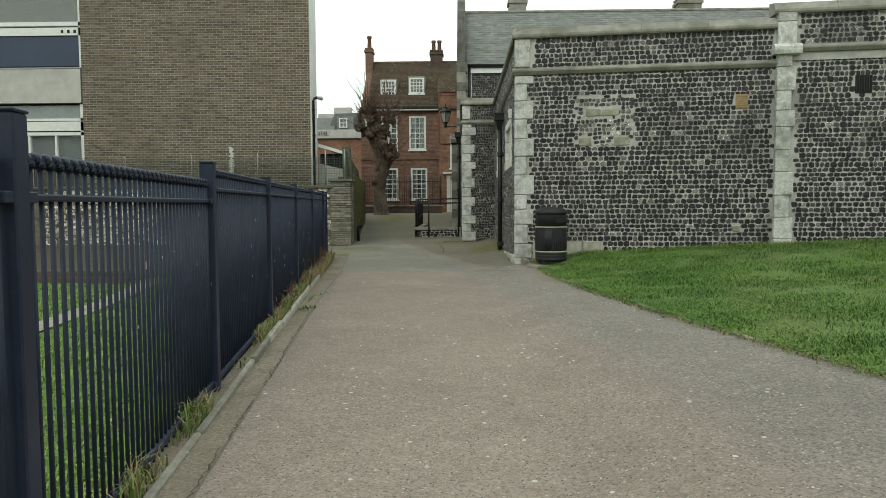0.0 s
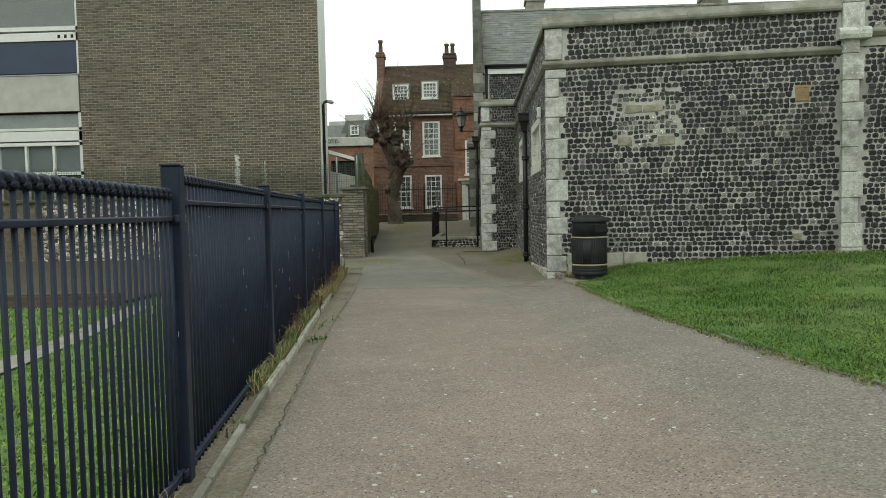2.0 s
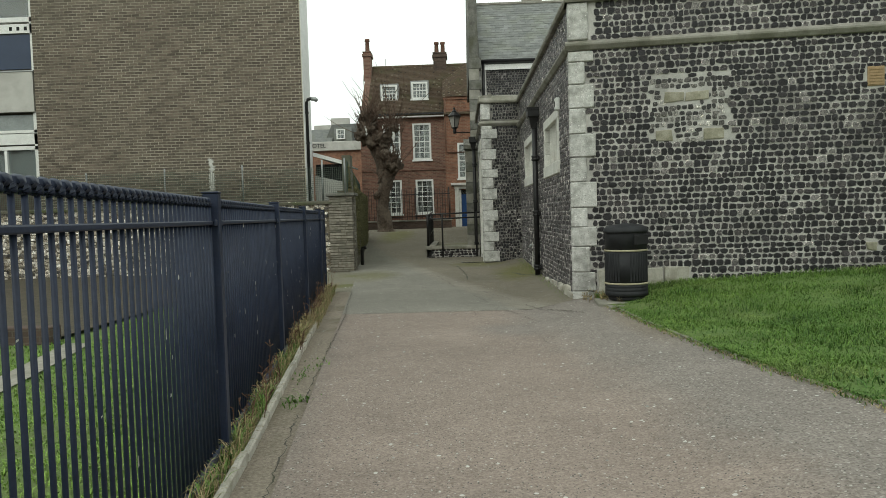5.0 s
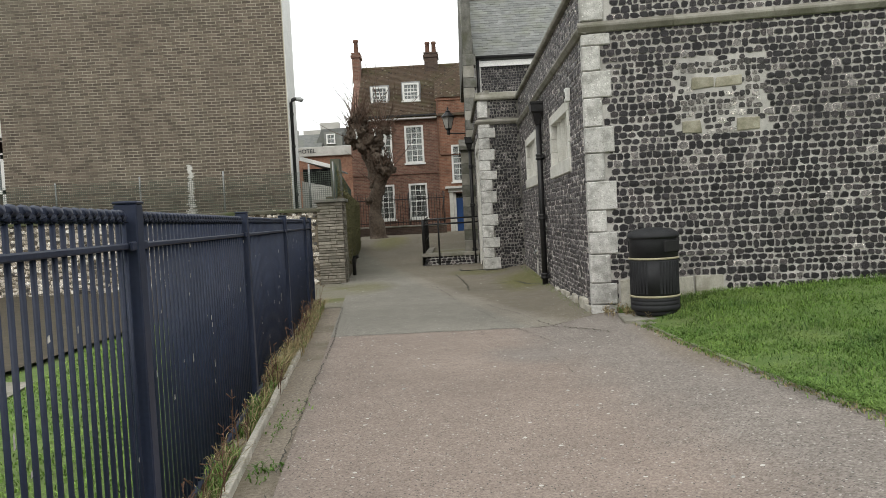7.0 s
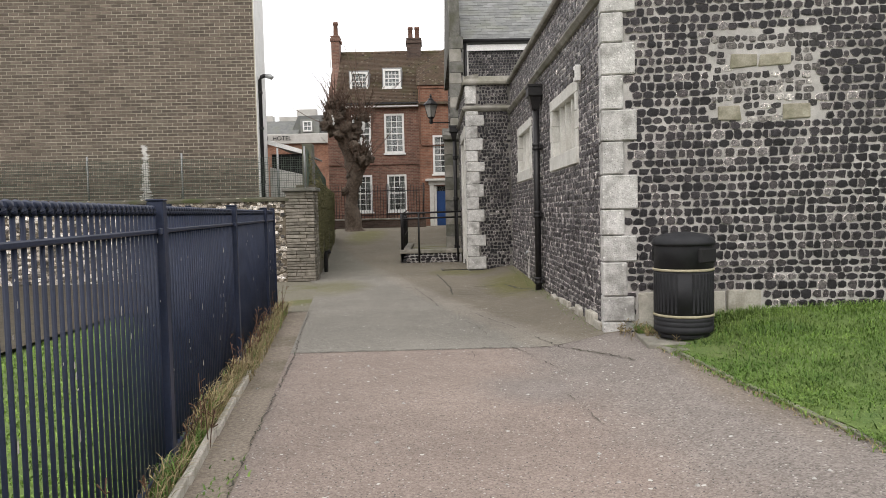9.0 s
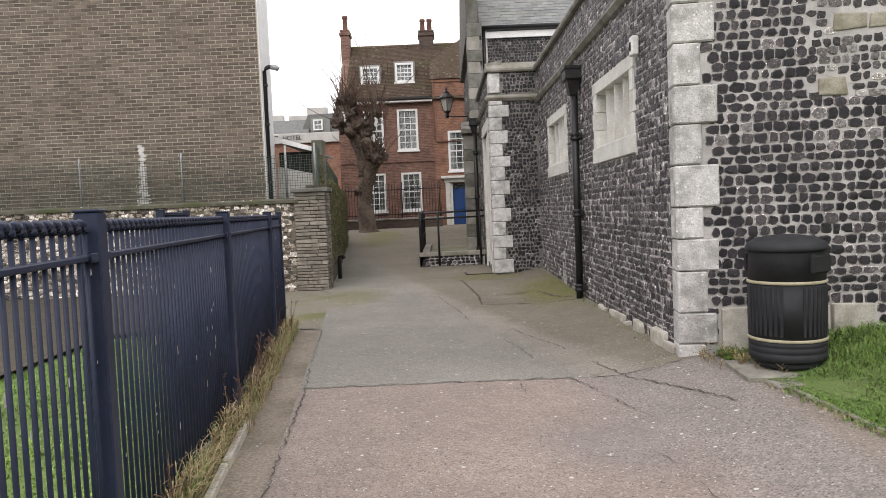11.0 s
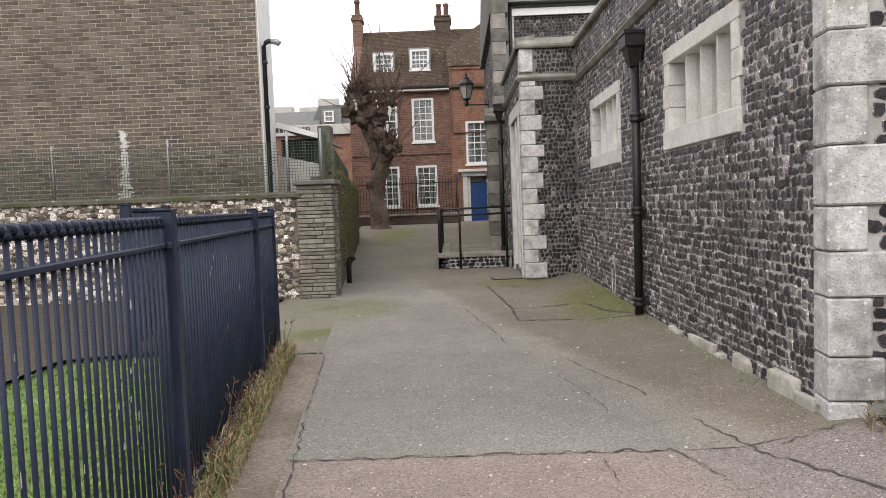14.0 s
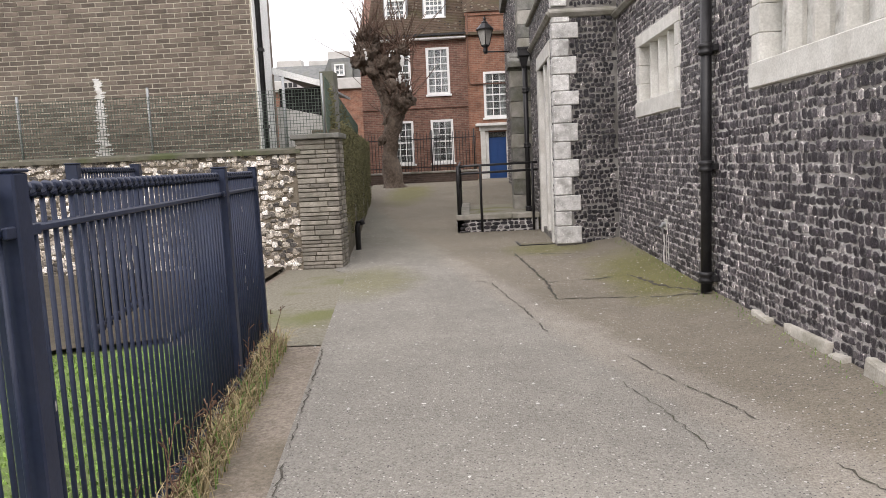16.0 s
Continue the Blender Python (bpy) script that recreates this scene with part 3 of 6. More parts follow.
far_ground()
sheet("verge", VERGE, 6, (-10, 23, 90), 0.0, "brown worn edge strip beside the railings", "path", lambda y: fence_x(y) - 0.05 if y < 17.3 else -4.4, lambda y: tar_x(y) + 0.1, 0.012)
sheet("road", RED_TAR, 40, (-12, 13.9, 130), 0.012, "pinkish worn asphalt footpath with pale chippings", "path", tar_x, lambda y: lawn_x(y) + 0.03)
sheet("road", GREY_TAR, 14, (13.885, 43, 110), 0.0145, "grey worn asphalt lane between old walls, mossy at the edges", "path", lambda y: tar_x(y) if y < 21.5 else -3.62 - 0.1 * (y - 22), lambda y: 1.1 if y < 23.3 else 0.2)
sheet("lawn", LAWN, 24, (-12, 14.1, 70), 0.02, "short green lawn in front of the flint wall", "lawn", lambda y: lawn_x(y) + 0.03, lambda y: 14.0, 0.03)
sheet("lawn", LAWN, 20, (-12, 17.6, 60), 0.0, "green lawn behind the navy railings", "lawn", lambda y: -16.0, lambda y: fence_x(y) - 0.06, 0.02)


def ribbon(name, pts, width, material, label, lift=0.02, seed=1, jag=0.03):
    """A ragged crack or seam along the ground."""
    r = random.Random(seed)
    fine = []
    for (x0, y0), (x1, y1) in zip(pts, pts[1:]):
        k = max(2, int(math.hypot(x1 - x0, y1 - y0) / 0.05))
        fine += [(x0 + (x1 - x0) * i / k + r.uniform(-jag, jag) * 0.5, y0 + (y1 - y0) * i / k + r.uniform(-jag, jag)) for i in range(k)]
    fine.append(pts[-1])
    V, F = [], []
    for i, (x, y) in enumerate(fine):
        x2, y2 = fine[min(i + 1, len(fine) - 1)]
        x1, y1 = fine[max(i - 1, 0)]
        dx, dy = x2 - x1, y2 - y1
        q = width * r.uniform(0.15, 1.1) * (1 if noise.noise(Vector((x * 1.7, y * 1.7, seed))) > -0.3 else 0.08) / 2 / max(math.hypot(dx, dy), 1e-6)
        for s in (-1, 1):
            px, py = x - dy * q * s, y + dx * q * s
            V.append((px, py, ground_z(px, py) + lift))
    F = [(2 * i, 2 * i + 1, 2 * i + 3, 2 * i + 2) for i in range(len(fine) - 1)]
    single(name, raw_mesh(name, V, F, material), None, label, "crack", kind="structure")


# ---- flint building ----
building = thing("flint_building", ID, "single-storey knapped flint building with pale stone quoins and parapet", "building")
FRONT = pose(0.93, 14.03, 0, 0, 0, -7.33)
SIDE = pose(0.965, 23.2, 0, 0, 0, -90)
PORCH = pose(-0.08, 23.2, 0)
PORCH_SIDE = pose(-0.08, 27.4, 0, 0, 0, -90)


def wall(name, m, u1, z1, holes=(), z0=0.0, thick=0.4, material=None, label="", u0=0.0):
    bm = bmesh.new()
    holed(bm, u0, u1, z0, z1, holes, 0.0, thick)
    return part(name, bm, material or MORTAR, building, label, m)


def moulding(name, m, parent, u0, u1, prof, material, label="", joints=1.1):
    """A moulded course along a wall, cut into stones; prof gives (depth in front, height)."""
    k = max(1, round((u1 - u0) / joints))
    for i in range(k):
        a, b = u0 + (u1 - u0) * i / k, u0 + (u1 - u0) * (i + 1) / k - 0.004
        bm = bmesh.new()
        poly(bm, [(-d, z) for d, z in prof], a, b, "yz")
        part(name, bm, material, parent, label)


STRING = [(-0.02, 0.0), (0.04, 0.02), (0.085, 0.075), (0.085, 0.1), (0.02, 0.15), (-0.02, 0.15)]
COPE = [(-0.3, 0.0), (0.07, 0.0), (0.09, 0.03), (0.09, 0.07), (0.0, 0.2), (-0.3, 0.26)]


def up(prof, z):
    return [(d, h + z) for d, h in prof]


front = wall("wall_front", FRONT, 12.0, 4.82, label="knapped flint wall in pale mortar with stone dressings", z0=0.1, u0=0.1)
side = wall("wall_side", SIDE, 9.1, 4.78, [(5.7, 7.75, 2.42, 3.5), (1.45, 3.53, 2.42, 3.56)], label="flint side wall with boarded stone windows", z0=0.1)
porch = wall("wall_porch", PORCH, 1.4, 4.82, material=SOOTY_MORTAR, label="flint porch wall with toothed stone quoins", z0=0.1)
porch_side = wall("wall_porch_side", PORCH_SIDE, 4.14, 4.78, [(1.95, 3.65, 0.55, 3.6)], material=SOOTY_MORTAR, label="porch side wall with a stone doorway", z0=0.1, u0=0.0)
for w, m, a, b in ((front, FRONT, -0.05, 4.72), (side, SIDE, 0.0, 9.22), (porch, PORCH, -0.05, 1.05), (porch_side, PORCH_SIDE, 0.0, 4.24)):
    moulding("string_course", m, w, a, b, up(STRING, 4.08 if w in (front, side) else 4.15), COPING, "weathered stone string course")
    moulding("coping", m, w, a, b, up(COPE, 4.78), COPING, "lichened stone coping")
tall = wall("wall_parapet", FRONT @ Matrix.Translation((4.85, -0.03, 0)), 7.2, 5.08, z0=4.2, label="taller flint parapet")
moulding("string_course", FRONT, tall, 0.1, 7.2, up(STRING, 4.33), COPING, "weathered stone string course")
moulding("coping", FRONT, tall, -0.2, 7.2, up(COPE, 5.03), COPING, "lichened stone coping")
# pilaster between the two parts of the front
r = random.Random(5)
z = 0.6
while z < 5.0:
    h = min(0.36 * r.uniform(0.8, 1.2), 5.05 - z)
    bm = bmesh.new()
    box(bm, 4.71, 4.96 + (0.07 if int(z * 3.1) % 2 else 0), -0.11, 0.1, z + 0.004, z + h - 0.004, 0.01)
    part("quoin", bm, ASHLAR, front)
    z += h
bm = bmesh.new()
poly(bm, [(0.2, 4.3), (-0.2, 4.3), (-0.22, 4.36), (-0.22, 4.42), (-0.16, 4.48), (0.2, 4.48)], 4.63, 5.1, "yz")
part("string_course", bm, ASHLAR, front)
quoins(front, -0.012, 0.3, 4.08, 0.36, 0.25, False, proud=0.034, seed=4, back=0.22, high=0.32)
quoins(front, -0.012, 4.24, 4.78, 0.3, 0.3, False, proud=0.034, seed=9, back=0.22, high=0.54)
quoins(porch, -0.012, 0.45, 4.18, 0.41, 0.29, True, proud=0.036, seed=6, back=0.3, high=0.27)
quoins(porch, -0.012, 4.34, 4.78, 0.24, 0.24, True, seed=8, back=0.3, high=0.44)
stone_field(front, 0.02, 4.72, 0.3, 4.09, [(-1, 0.22, 0, 5), (4.06, 4.22, 3.4, 3.6), (1.17, 2.2, 2.72, 3.62), (1.35, 1.91, 3.3, 3.42), (1.23, 1.43, 2.76, 2.88), (1.89, 2.13, 2.76, 2.88), (0.38, 0.58, 0.3, 0.92), (0.92, 1.62, 0.3, 0.92), (4.02, 4.15, 1.12, 1.22)], 0.087, 0.1, 0.013, FLINT, (0.3, 1.75, 0.4, 2.6), seed=11, gap=1.11, jitter=0.005)
ARCH = [(1.35, 1.91, 3.3, 3.42), (1.23, 1.43, 2.76, 2.88), (1.89, 2.13, 2.76, 2.88)]
stone_field(front, 1.12, 2.25, 2.7, 3.64, ARCH, 0.08, 0.09, 0.014, ARCH_FLINT, name="arch_flint", seed=15, gap=1.08, jitter=0.012)
stone_field(front, 0.3, 4.72, 4.23, 4.78, [], 0.087, 0.1, 0.013, FLINT, seed=12, gap=1.11, jitter=0.005)
stone_field(front, 5.04, 8.6, 0.5, 4.34, [(6.07, 6.33, 3.6, 3.9)], 0.087, 0.1, 0.013, FLINT, seed=13, gap=1.11, jitter=0.005)
stone_field(tall, 0.2, 4.2, 4.49, 5.05, [], 0.087, 0.1, 0.013, FLINT, seed=14, gap=1.11, jitter=0.005)
SW = [(5.66, 7.79, 2.45, 3.5), (1.41, 3.57, 2.45, 3.57), (9.05, 9.3, 0, 5)]
stone_field(side, 0.02, 9.17, 0.2, 4.1, SW, 0.074, 0.078, 0.011, SIDE_FLINT, (6.6, 8.6, 0.5, 1.2), seed=21, gap=1.1, jitter=0.01)
stone_field(side, 0.02, 9.1, 4.25, 4.78, [], 0.074, 0.078, 0.011, SIDE_FLINT, seed=22, gap=1.13, jitter=0.01)
stone_field(porch, 0.0, 1.04, 0.3, 4.19, [(-1, 0.25, 0, 5)], 0.08, 0.08, 0.014, FLINT, (0.25, 1.04, 0.5, 2.4), seed=23, gap=1.1, jitter=0.018)
stone_field(porch, 0.25, 1.04, 4.33, 4.78, [], 0.08, 0.08, 0.014, FLINT, seed=24, gap=1.07, jitter=0.014)
stone_field(porch_side, 0.02, 4.1, 0.3, 4.19, [(1.75, 3.9, 0, 3.85)], 0.08, 0.08, 0.014, FLINT, seed=25, gap=1.07, jitter=0.014)
stone_field(porch_side, 0.02, 4.1, 4.33, 4.78, [], 0.08, 0.08, 0.014, FLINT, seed=26, gap=1.07, jitter=0.014)
# flat roof behind the parapets
for dims in ((1.3, 12, 14.4, 23.4, 4.3, 4.45), (0.25, 12, 23.5, 28.6, 4.3, 4.45)):
    boxpart("roof", dims, LEAD, building, "flat lead roof behind the parapet")


def side_window(u0, u1, z0, z1):
    w = part("window", bmesh.new(), WINDOW_STONE, building, "pale stone mullioned window with boarded lights", SIDE)
    fr = 0.16
    for nm, d in (("lintel", (u0 - 0.03, u1 + 0.03, -0.02, 0.26, z1 - fr, z1)), ("window_sill", (u0 - 0.02, u1 + 0.02, -0.035, 0.28, z0, z0 + 0.21))):
        boxpart(nm, d, WINDOW_STONE, w, "", 0.008)
    zz = z0 + 0.21
    for k in range(3):
        h = (z1 - fr - z0 - 0.21) / 3
        for a, b in ((u0 - (0.05 if k % 2 else 0.0), u0 + fr), (u1 - fr, u1 + (0.05 if k % 2 else 0.0))):
            boxpart("jamb", (a, b, -0.018, 0.26, zz + 0.002, zz + h - 0.002), WINDOW_STONE, w, "", 0.006)
        zz += h
    n = 4
    lw = (u1 - u0 - 2 * fr) / n
    for k in range(n):
        a = u0 + fr + lw * k
        boxpart("board", (a + 0.03, a + lw - 0.03, 0.16, 0.19, z0 + 0.215, z1 - fr - 0.004), BOARD, w, "weathered pale board filling a light")
        if k:
            bm = bmesh.new()
            poly(bm, [(a - 0.035, 0.2), (a - 0.045, 0.12), (a - 0.02, 0.03), (a + 0.02, 0.03), (a + 0.045, 0.12), (a + 0.035, 0.2)], z0 + 0.2, z1 - fr - 0.002, "xy")
            part("mullion", bm, WINDOW_STONE, w)


side_window(5.7, 7.75, 2.42, 3.5)
side_window(1.45, 3.53, 2.42, 3.56)
# front wall fittings
r = random.Random(88)
for a, b, z_0, z_1, m_ in ((1.33, 1.62, 3.285, 3.43, ARCH_STONE), (1.625, 1.93, 3.29, 3.425, ARCH_STONE), (1.21, 1.44, 2.745, 2.89, ARCH_STONE), (1.87, 2.14, 2.74, 2.895, ARCH_STONE), (4.01, 4.16, 1.11, 1.23, ARCH_STONE), (0.36, 0.6, 0.45, 0.91, PALE_KERB), (0.9, 1.28, 0.45, 0.92, PALE_KERB), (1.285, 1.63, 0.45, 0.935, PALE_KERB)):
    bm = bmesh.new()
    box(bm, a, b, -0.02 if z_0 > 1 else -0.05, 0.1, z_0, z_1)
    for v in bm.verts:
        v.co += Vector((r.uniform(-0.018, 0.018), 0, r.uniform(-0.014, 0.014)))
    bmesh.ops.bevel(bm, geom=list(bm.edges), offset=0.014, segments=2, affect="EDGES", profile=0.6)
    part("stone_block", bm, m_, front, "worn pale stone block let into the flint")
bm = bmesh.new()
ring = []
for k in range(40):
    a = 2 * math.pi * k / 40
    q = 1 + 0.22 * noise.noise(Vector((math.cos(a) * 2, math.sin(a) * 2, 7))) + 0.1 * noise.noise(Vector((math.cos(a) * 6, math.sin(a) * 6, 3)))
    ring.append((1.66 + 0.52 * q * math.cos(a), 3.2 + 0.42 * q * math.sin(a)))
poly(bm, ring, -0.004, 0.02, "xz")
part("mortar_patch", bm, MORTAR, front, "patch of paler mortar")


# ---- railings ----
POSTS = [-3.3, -0.55, 2.2, 4.88, 7.6, 10.35, 13.13, 15.88, 17.15]
LEAN = -7.29


def railing(name, label, starts, start_m, low=0.42, top=1.91, post_top=1.935, fat=0.09, bow_out=0.0):
    """Bow-top railings along the local y axis: posts, two rails, and bars whose heads join in small arches."""
    f = thing(name, start_m, label, "fence")

    def off(v):
        return -bow_out * max(0.0, 1 - ((v - 9.3) / 6.2) ** 2)

    def shifted(bm):
        for q in bm.verts:
            q.co.x += off(q.co.y)
        return bm

    bars = []
    for tz in (top - 0.08, top):
        bm = bmesh.new()
        tube(bm, [(0, 0, low - 0.04), (0, 0, tz - 0.04)], 0.0095, 6)
        bars.append(to_mesh("bar", bm, NAVY))
    for k, y in enumerate(starts):
        bm = bmesh.new()
        w = fat / 2 * (0.75 if k == len(starts) - 1 and len(starts) > 3 else 1)
        box(bm, -w, w, y - w, y + w, low - 0.15, post_top, 0.006)
        p = part("post", shifted(bm), NAVY, f)
        bm = bmesh.new()
        box(bm, -w - 0.004, w + 0.004, y - w - 0.004, y + w + 0.004, post_top + 0.0005, post_top + 0.012, 0.004)
        part("cap", shifted(bm), NAVY, p)
        if k == len(starts) - 1:
            break
        y1 = starts[k + 1]
        low_bay = y1 < 6 and len(starts) > 3
        tz, bar = (top - 0.08, bars[0]) if low_bay else (top, bars[1])
        for nm, zz, h in (("top_rail", tz - 0.145, 0.012), ("bottom_rail", low + 0.03, 0.02)):
            bm = bmesh.new()
            box(bm, -0.024, 0.024, y + w + 0.002, y1 - w - 0.002, zz - h, zz + h, 0.005)
            q = part(nm, shifted(bm), NAVY, f)
            for s in (y + w + 0.03, y1 - w - 0.03):
                boxpart("bracket", (0.025 + off(s), 0.04 + off(s), s - 0.03, s + 0.03, zz - 0.018, zz + 0.018), NAVY, q, "", 0.004)
        n = max(2, round((y1 - y - 0.14) / 0.074))
        ys = [y + 0.07 + (y1 - y - 0.14) * i / n for i in range(n + 1)]
        for v in ys:
            part("bar", bar, None, f, m=Matrix.Translation((off(v), v, 0)))
        rr = (ys[1] - ys[0]) / 2
        bm = bmesh.new()
        tube(bm, [(0, -rr * math.cos(t), tz - 0.05 + 0.035 * math.sin(t)) for t in [math.pi * i / 6 for i in range(7)]], 0.0175, 6)
        bow = to_mesh("bow", bm, NAVY)
        for v in ys[:-1]:
            part("bow", bow, None, f, m=Matrix.Translation((off(v + rr), v + rr, 0)))
    return f


K = 1 / math.cos(radians(7.29))
navy_fence = railing("railing_fence", "navy blue painted steel bow-top railings with square posts, paint chipped", [y * K for y in POSTS], pose(fence_x(0), 0, 0, 0, 0, -LEAN), bow_out=0.022)
r = random.Random(19)
V, F = [], []
for _ in range(95):
    y, z = r.uniform(3, 17), r.uniform(0.8, 1.75) if r.random() < 0.8 else r.uniform(0.6, 1.2)
    y = y + 0.5 * noise.noise(Vector((y * 2, 0, 0)))
    x, h, w = fence_x(y) + 0.0135 - 0.022 * max(0.0, 1 - ((y - 9.3) / 6.2) ** 2), r.uniform(0.006, 0.055), r.uniform(0.003, 0.008)
    n0 = len(V)
    V += [(x, y - w, z), (x, y + w, z + 0.004), (x, y + w * 0.6, z + h), (x, y - w * 0.7, z + h * 0.8)]
    F.append((n0, n0 + 1, n0 + 2, n0 + 3))
flakes = new("chipped_paint", raw_mesh("chipped_paint", V, F, CHIP))
flakes.parent = navy_fence
flakes.matrix_parent_inverse = navy_fence.matrix_basis.inverted()
tagged(flakes, "pale chipped paint marks", kind="stuff")
railing("railing_gate_panel", "short navy railing panel standing in front of the flint wall", [0, 1.85], pose(-4.96, 17.25, 0.1, 0, 0, 9.5), fat=0.1)

# ---- edging stones along the railings ----
edging = thing("kerb_edging", ID, "narrow old concrete edging along the railings, partly sunken", "kerb", kind="structure")
y = -4.0
while y < 12.6:
    ln = 0.9 * rnd.uniform(0.9, 1.08)
    x = fence_x(y + ln / 2) + 0.125
    bm = bmesh.new()
    box(bm, -0.023, 0.023, -ln / 2 + 0.006, ln / 2 - 0.006, -0.12, 0.06, 0.009)
    part("kerb_stone", bm, PALE_KERB if 6 < y < 12.6 else KERB, edging, m=pose(x + rnd.uniform(-0.008, 0.008), y + ln / 2, ground_z(x, y) + rnd.uniform(-0.012, 0.008) - (0 if y > 5.5 else 0.028), 0, 0, 7.3 + rnd.uniform(-0.6, 0.6)))
    y += ln
lawn_edge = thing("kerb_edging", ID, "thin pale edging between asphalt and lawn, half overgrown", "kerb", kind="structure")
y = -3.0
while y < 13.2:
    ln = 0.9
    x0, x1 = lawn_x(y) + 0.01, lawn_x(y + ln) + 0.01
    bm = bmesh.new()
    box(bm, -0.02, 0.02, -ln / 2 + 0.006, ln / 2 - 0.006, -0.1, 0.026, 0.006)
    part("kerb_stone", bm, KERB, lawn_edge, m=pose((x0 + x1) / 2, y + ln / 2, ground_z((x0 + x1) / 2, y + ln / 2) + rnd.uniform(-0.004, 0.012), 0, 0, math.degrees(math.atan2(x0 - x1, ln))))
    y += ln
# flat slab under the bin
for dx, dy, w, d in ((1.5, 13.2, 0.78, 0.6), (1.42, 12.78, 0.46, 0.2)):
    bm = bmesh.new()
    box(bm, -w / 2, w / 2, -d / 2, d / 2, -0.05, 0.012, 0.01)
    single("paving_slab", bm, KERB, "mossy concrete slab sunk in the lawn edge", "slab", kind="structure", m=pose(dx, dy, ground_z(dx, dy) + 0.022, 0, 0, rnd.uniform(-12, 12)))

# ---- yard behind the railings ----
bm = bmesh.new()
box(bm, -18, -5.7, 11.9, 12.15, 0.1, 0.56, 0.01)
single("low_wall", bm, DARK_BRICK, "low dark retaining wall at the end of the lawn", "wall", kind="structure")
sheet("yard", SOIL, 8, (12.15, 22, 20), 0.06, "bare brown earth yard below the flint wall", "yard", lambda y: -18.0, lambda y: -5.7 if y < 17.3 else -4.4)
sheet("garden_path", KERB, 2, (4.0, 11.85, 20), 0.02, "narrow pale concrete garden path through grass", "path", lambda y: -4.35 - 0.016 * (y - 4) ** 2 - 0.16, lambda y: -4.35 - 0.016 * (y - 4) ** 2 + 0.16)

# ---- boundary wall of field flint with brick pier and creeper wall ----
bwall = thing("boundary_wall", pose(-18, 21.85, 0), "low boundary wall of pale field flints with flat coping", "wall", kind="structure")
bm = bmesh.new()
box(bm, 0, 13.9, 0, 0.35, 0.1, 2.14)
fw = part("wall_core", bm, OLD_MORTAR, bwall)
stone_field(fw, 5.0, 13.9, 0.25, 2.12, [], 0.078, 0.1, 0.03, FIELD_FLINT, (12.4, 13.9, 0.4, 2.1), seed=31, gap=1.22, jitter=0.045)
for i in range(16):
    a, b = 13.98 * i / 16, 13.98 * (i + 1) / 16 - 0.006
    bm = bmesh.new()
    poly(bm, [(-0.07, 2.142), (0.42, 2.142), (0.42, 2.2), (0.05, 2.235), (-0.07, 2.2)], a, b, "yz")
    part("coping", bm, WALL_CAP, bwall, "mossy coping slab")
pier = thing("brick_pier", pose(-4.1, 21.82, 0), "square pier of worn thin bricks with a slab cap", "pier", kind="structure")
boxpart("pier_core", (0.02, 0.6, 0.02, 0.5, 0.1, 2.34), OLD_MORTAR, pier)
r = random.Random(12)
z = 0.24
while z < 2.33:
    h = 0.074 * r.uniform(0.75, 1.2)
    u = 0.0
    while u < 0.6:
        w = min(r.choice((0.2, 0.3, 0.42)) * r.uniform(0.9, 1.1), 0.62 - u)
        if 0.62 - u - w < 0.08:
            w = 0.62 - u
        bm = bmesh.new()
        box(bm, u, u + w - 0.01, -r.uniform(0, 0.022), 0.2, z, z + h - 0.013, 0.007)
        part("brick", bm, PIER_BRICK, pier)
        u += w
    v = 0.2
    while v < 0.5:
        bm = bmesh.new()
        box(bm, 0.4, 0.62 + r.uniform(0, 0.012), v + 0.008, min(v + 0.22, 0.52), z, z + h - 0.009, 0.005)
        part("brick", bm, PIER_BRICK, pier)
        v += 0.22
    z += h
boxpart("cap", (-0.06, 0.68, -0.07, 0.56, 2.342, 2.42), SOOT_STONE, pier, "weathered flat cap stone", 0.012)

cw = thing("creeper_wall", pose(-3.52, 22.35, 0, 0, 0, 5.7), "old lane wall overgrown with moss and creeper, sagging mesh on top", "wall", kind="structure")
bm = bmesh.new()
box(bm, -0.43, 0.0, 0.05, 11.1, 0.2, 2.5)
part("wall_core", bm, IVY_WALL, cw)


def leaves(name, spots, size, material, parent, seed, label):
    """Many small tilted leaves."""
    r = random.Random(seed)
    V, F = [], []
    for p in spots:
        a = Vector((r.uniform(-1, 1), r.uniform(-1, 1), r.uniform(-1, 1))).normalized()
        b = a.orthogonal().normalized()
        s = size * r.uniform(0.5, 1.3)
        p = Vector(p)
        n0 = len(V)
        V += [p - a * s, p + b * s * 0.5, p + a * s, p - b * s * 0.5]
        F.append((n0, n0 + 1, n0 + 2, n0 + 3))
    ob = new(name, raw_mesh(name, [tuple(v) for v in V], F, material))
    ob.parent = parent
    return tagged(ob, label, kind="stuff")


r = random.Random(41)
spots = []
while len(spots) < 26000:
    y, z = r.uniform(0.1, 11.1), r.uniform(0.7, 2.62)
    d = noise.noise(Vector((y * 0.9, z * 0.9, 1))) + (z - 1.6) * 0.35
    if d > r.uniform(-0.5, 0.45):
        spots.append((0.004 + abs(r.gauss(0, 0.014)) + max(0, d) * 0.02, y, z))
for _ in range(1800):
    y = 0.2 + 9 * r.random() ** 1.7
    spots.append((-0.13 + r.gauss(0, 0.03), y, 2.5 + max(0.05, 0.75 - 0.07 * y) * r.random() ** 1.4))
leaves("creeper", spots, 0.024, IVY, cw, 42, "green moss and creeper sheet")
# mesh fence on top of the walls
mf = thing("mesh_fence", ID, "green wire mesh fence on grey posts above the wall", "fence")


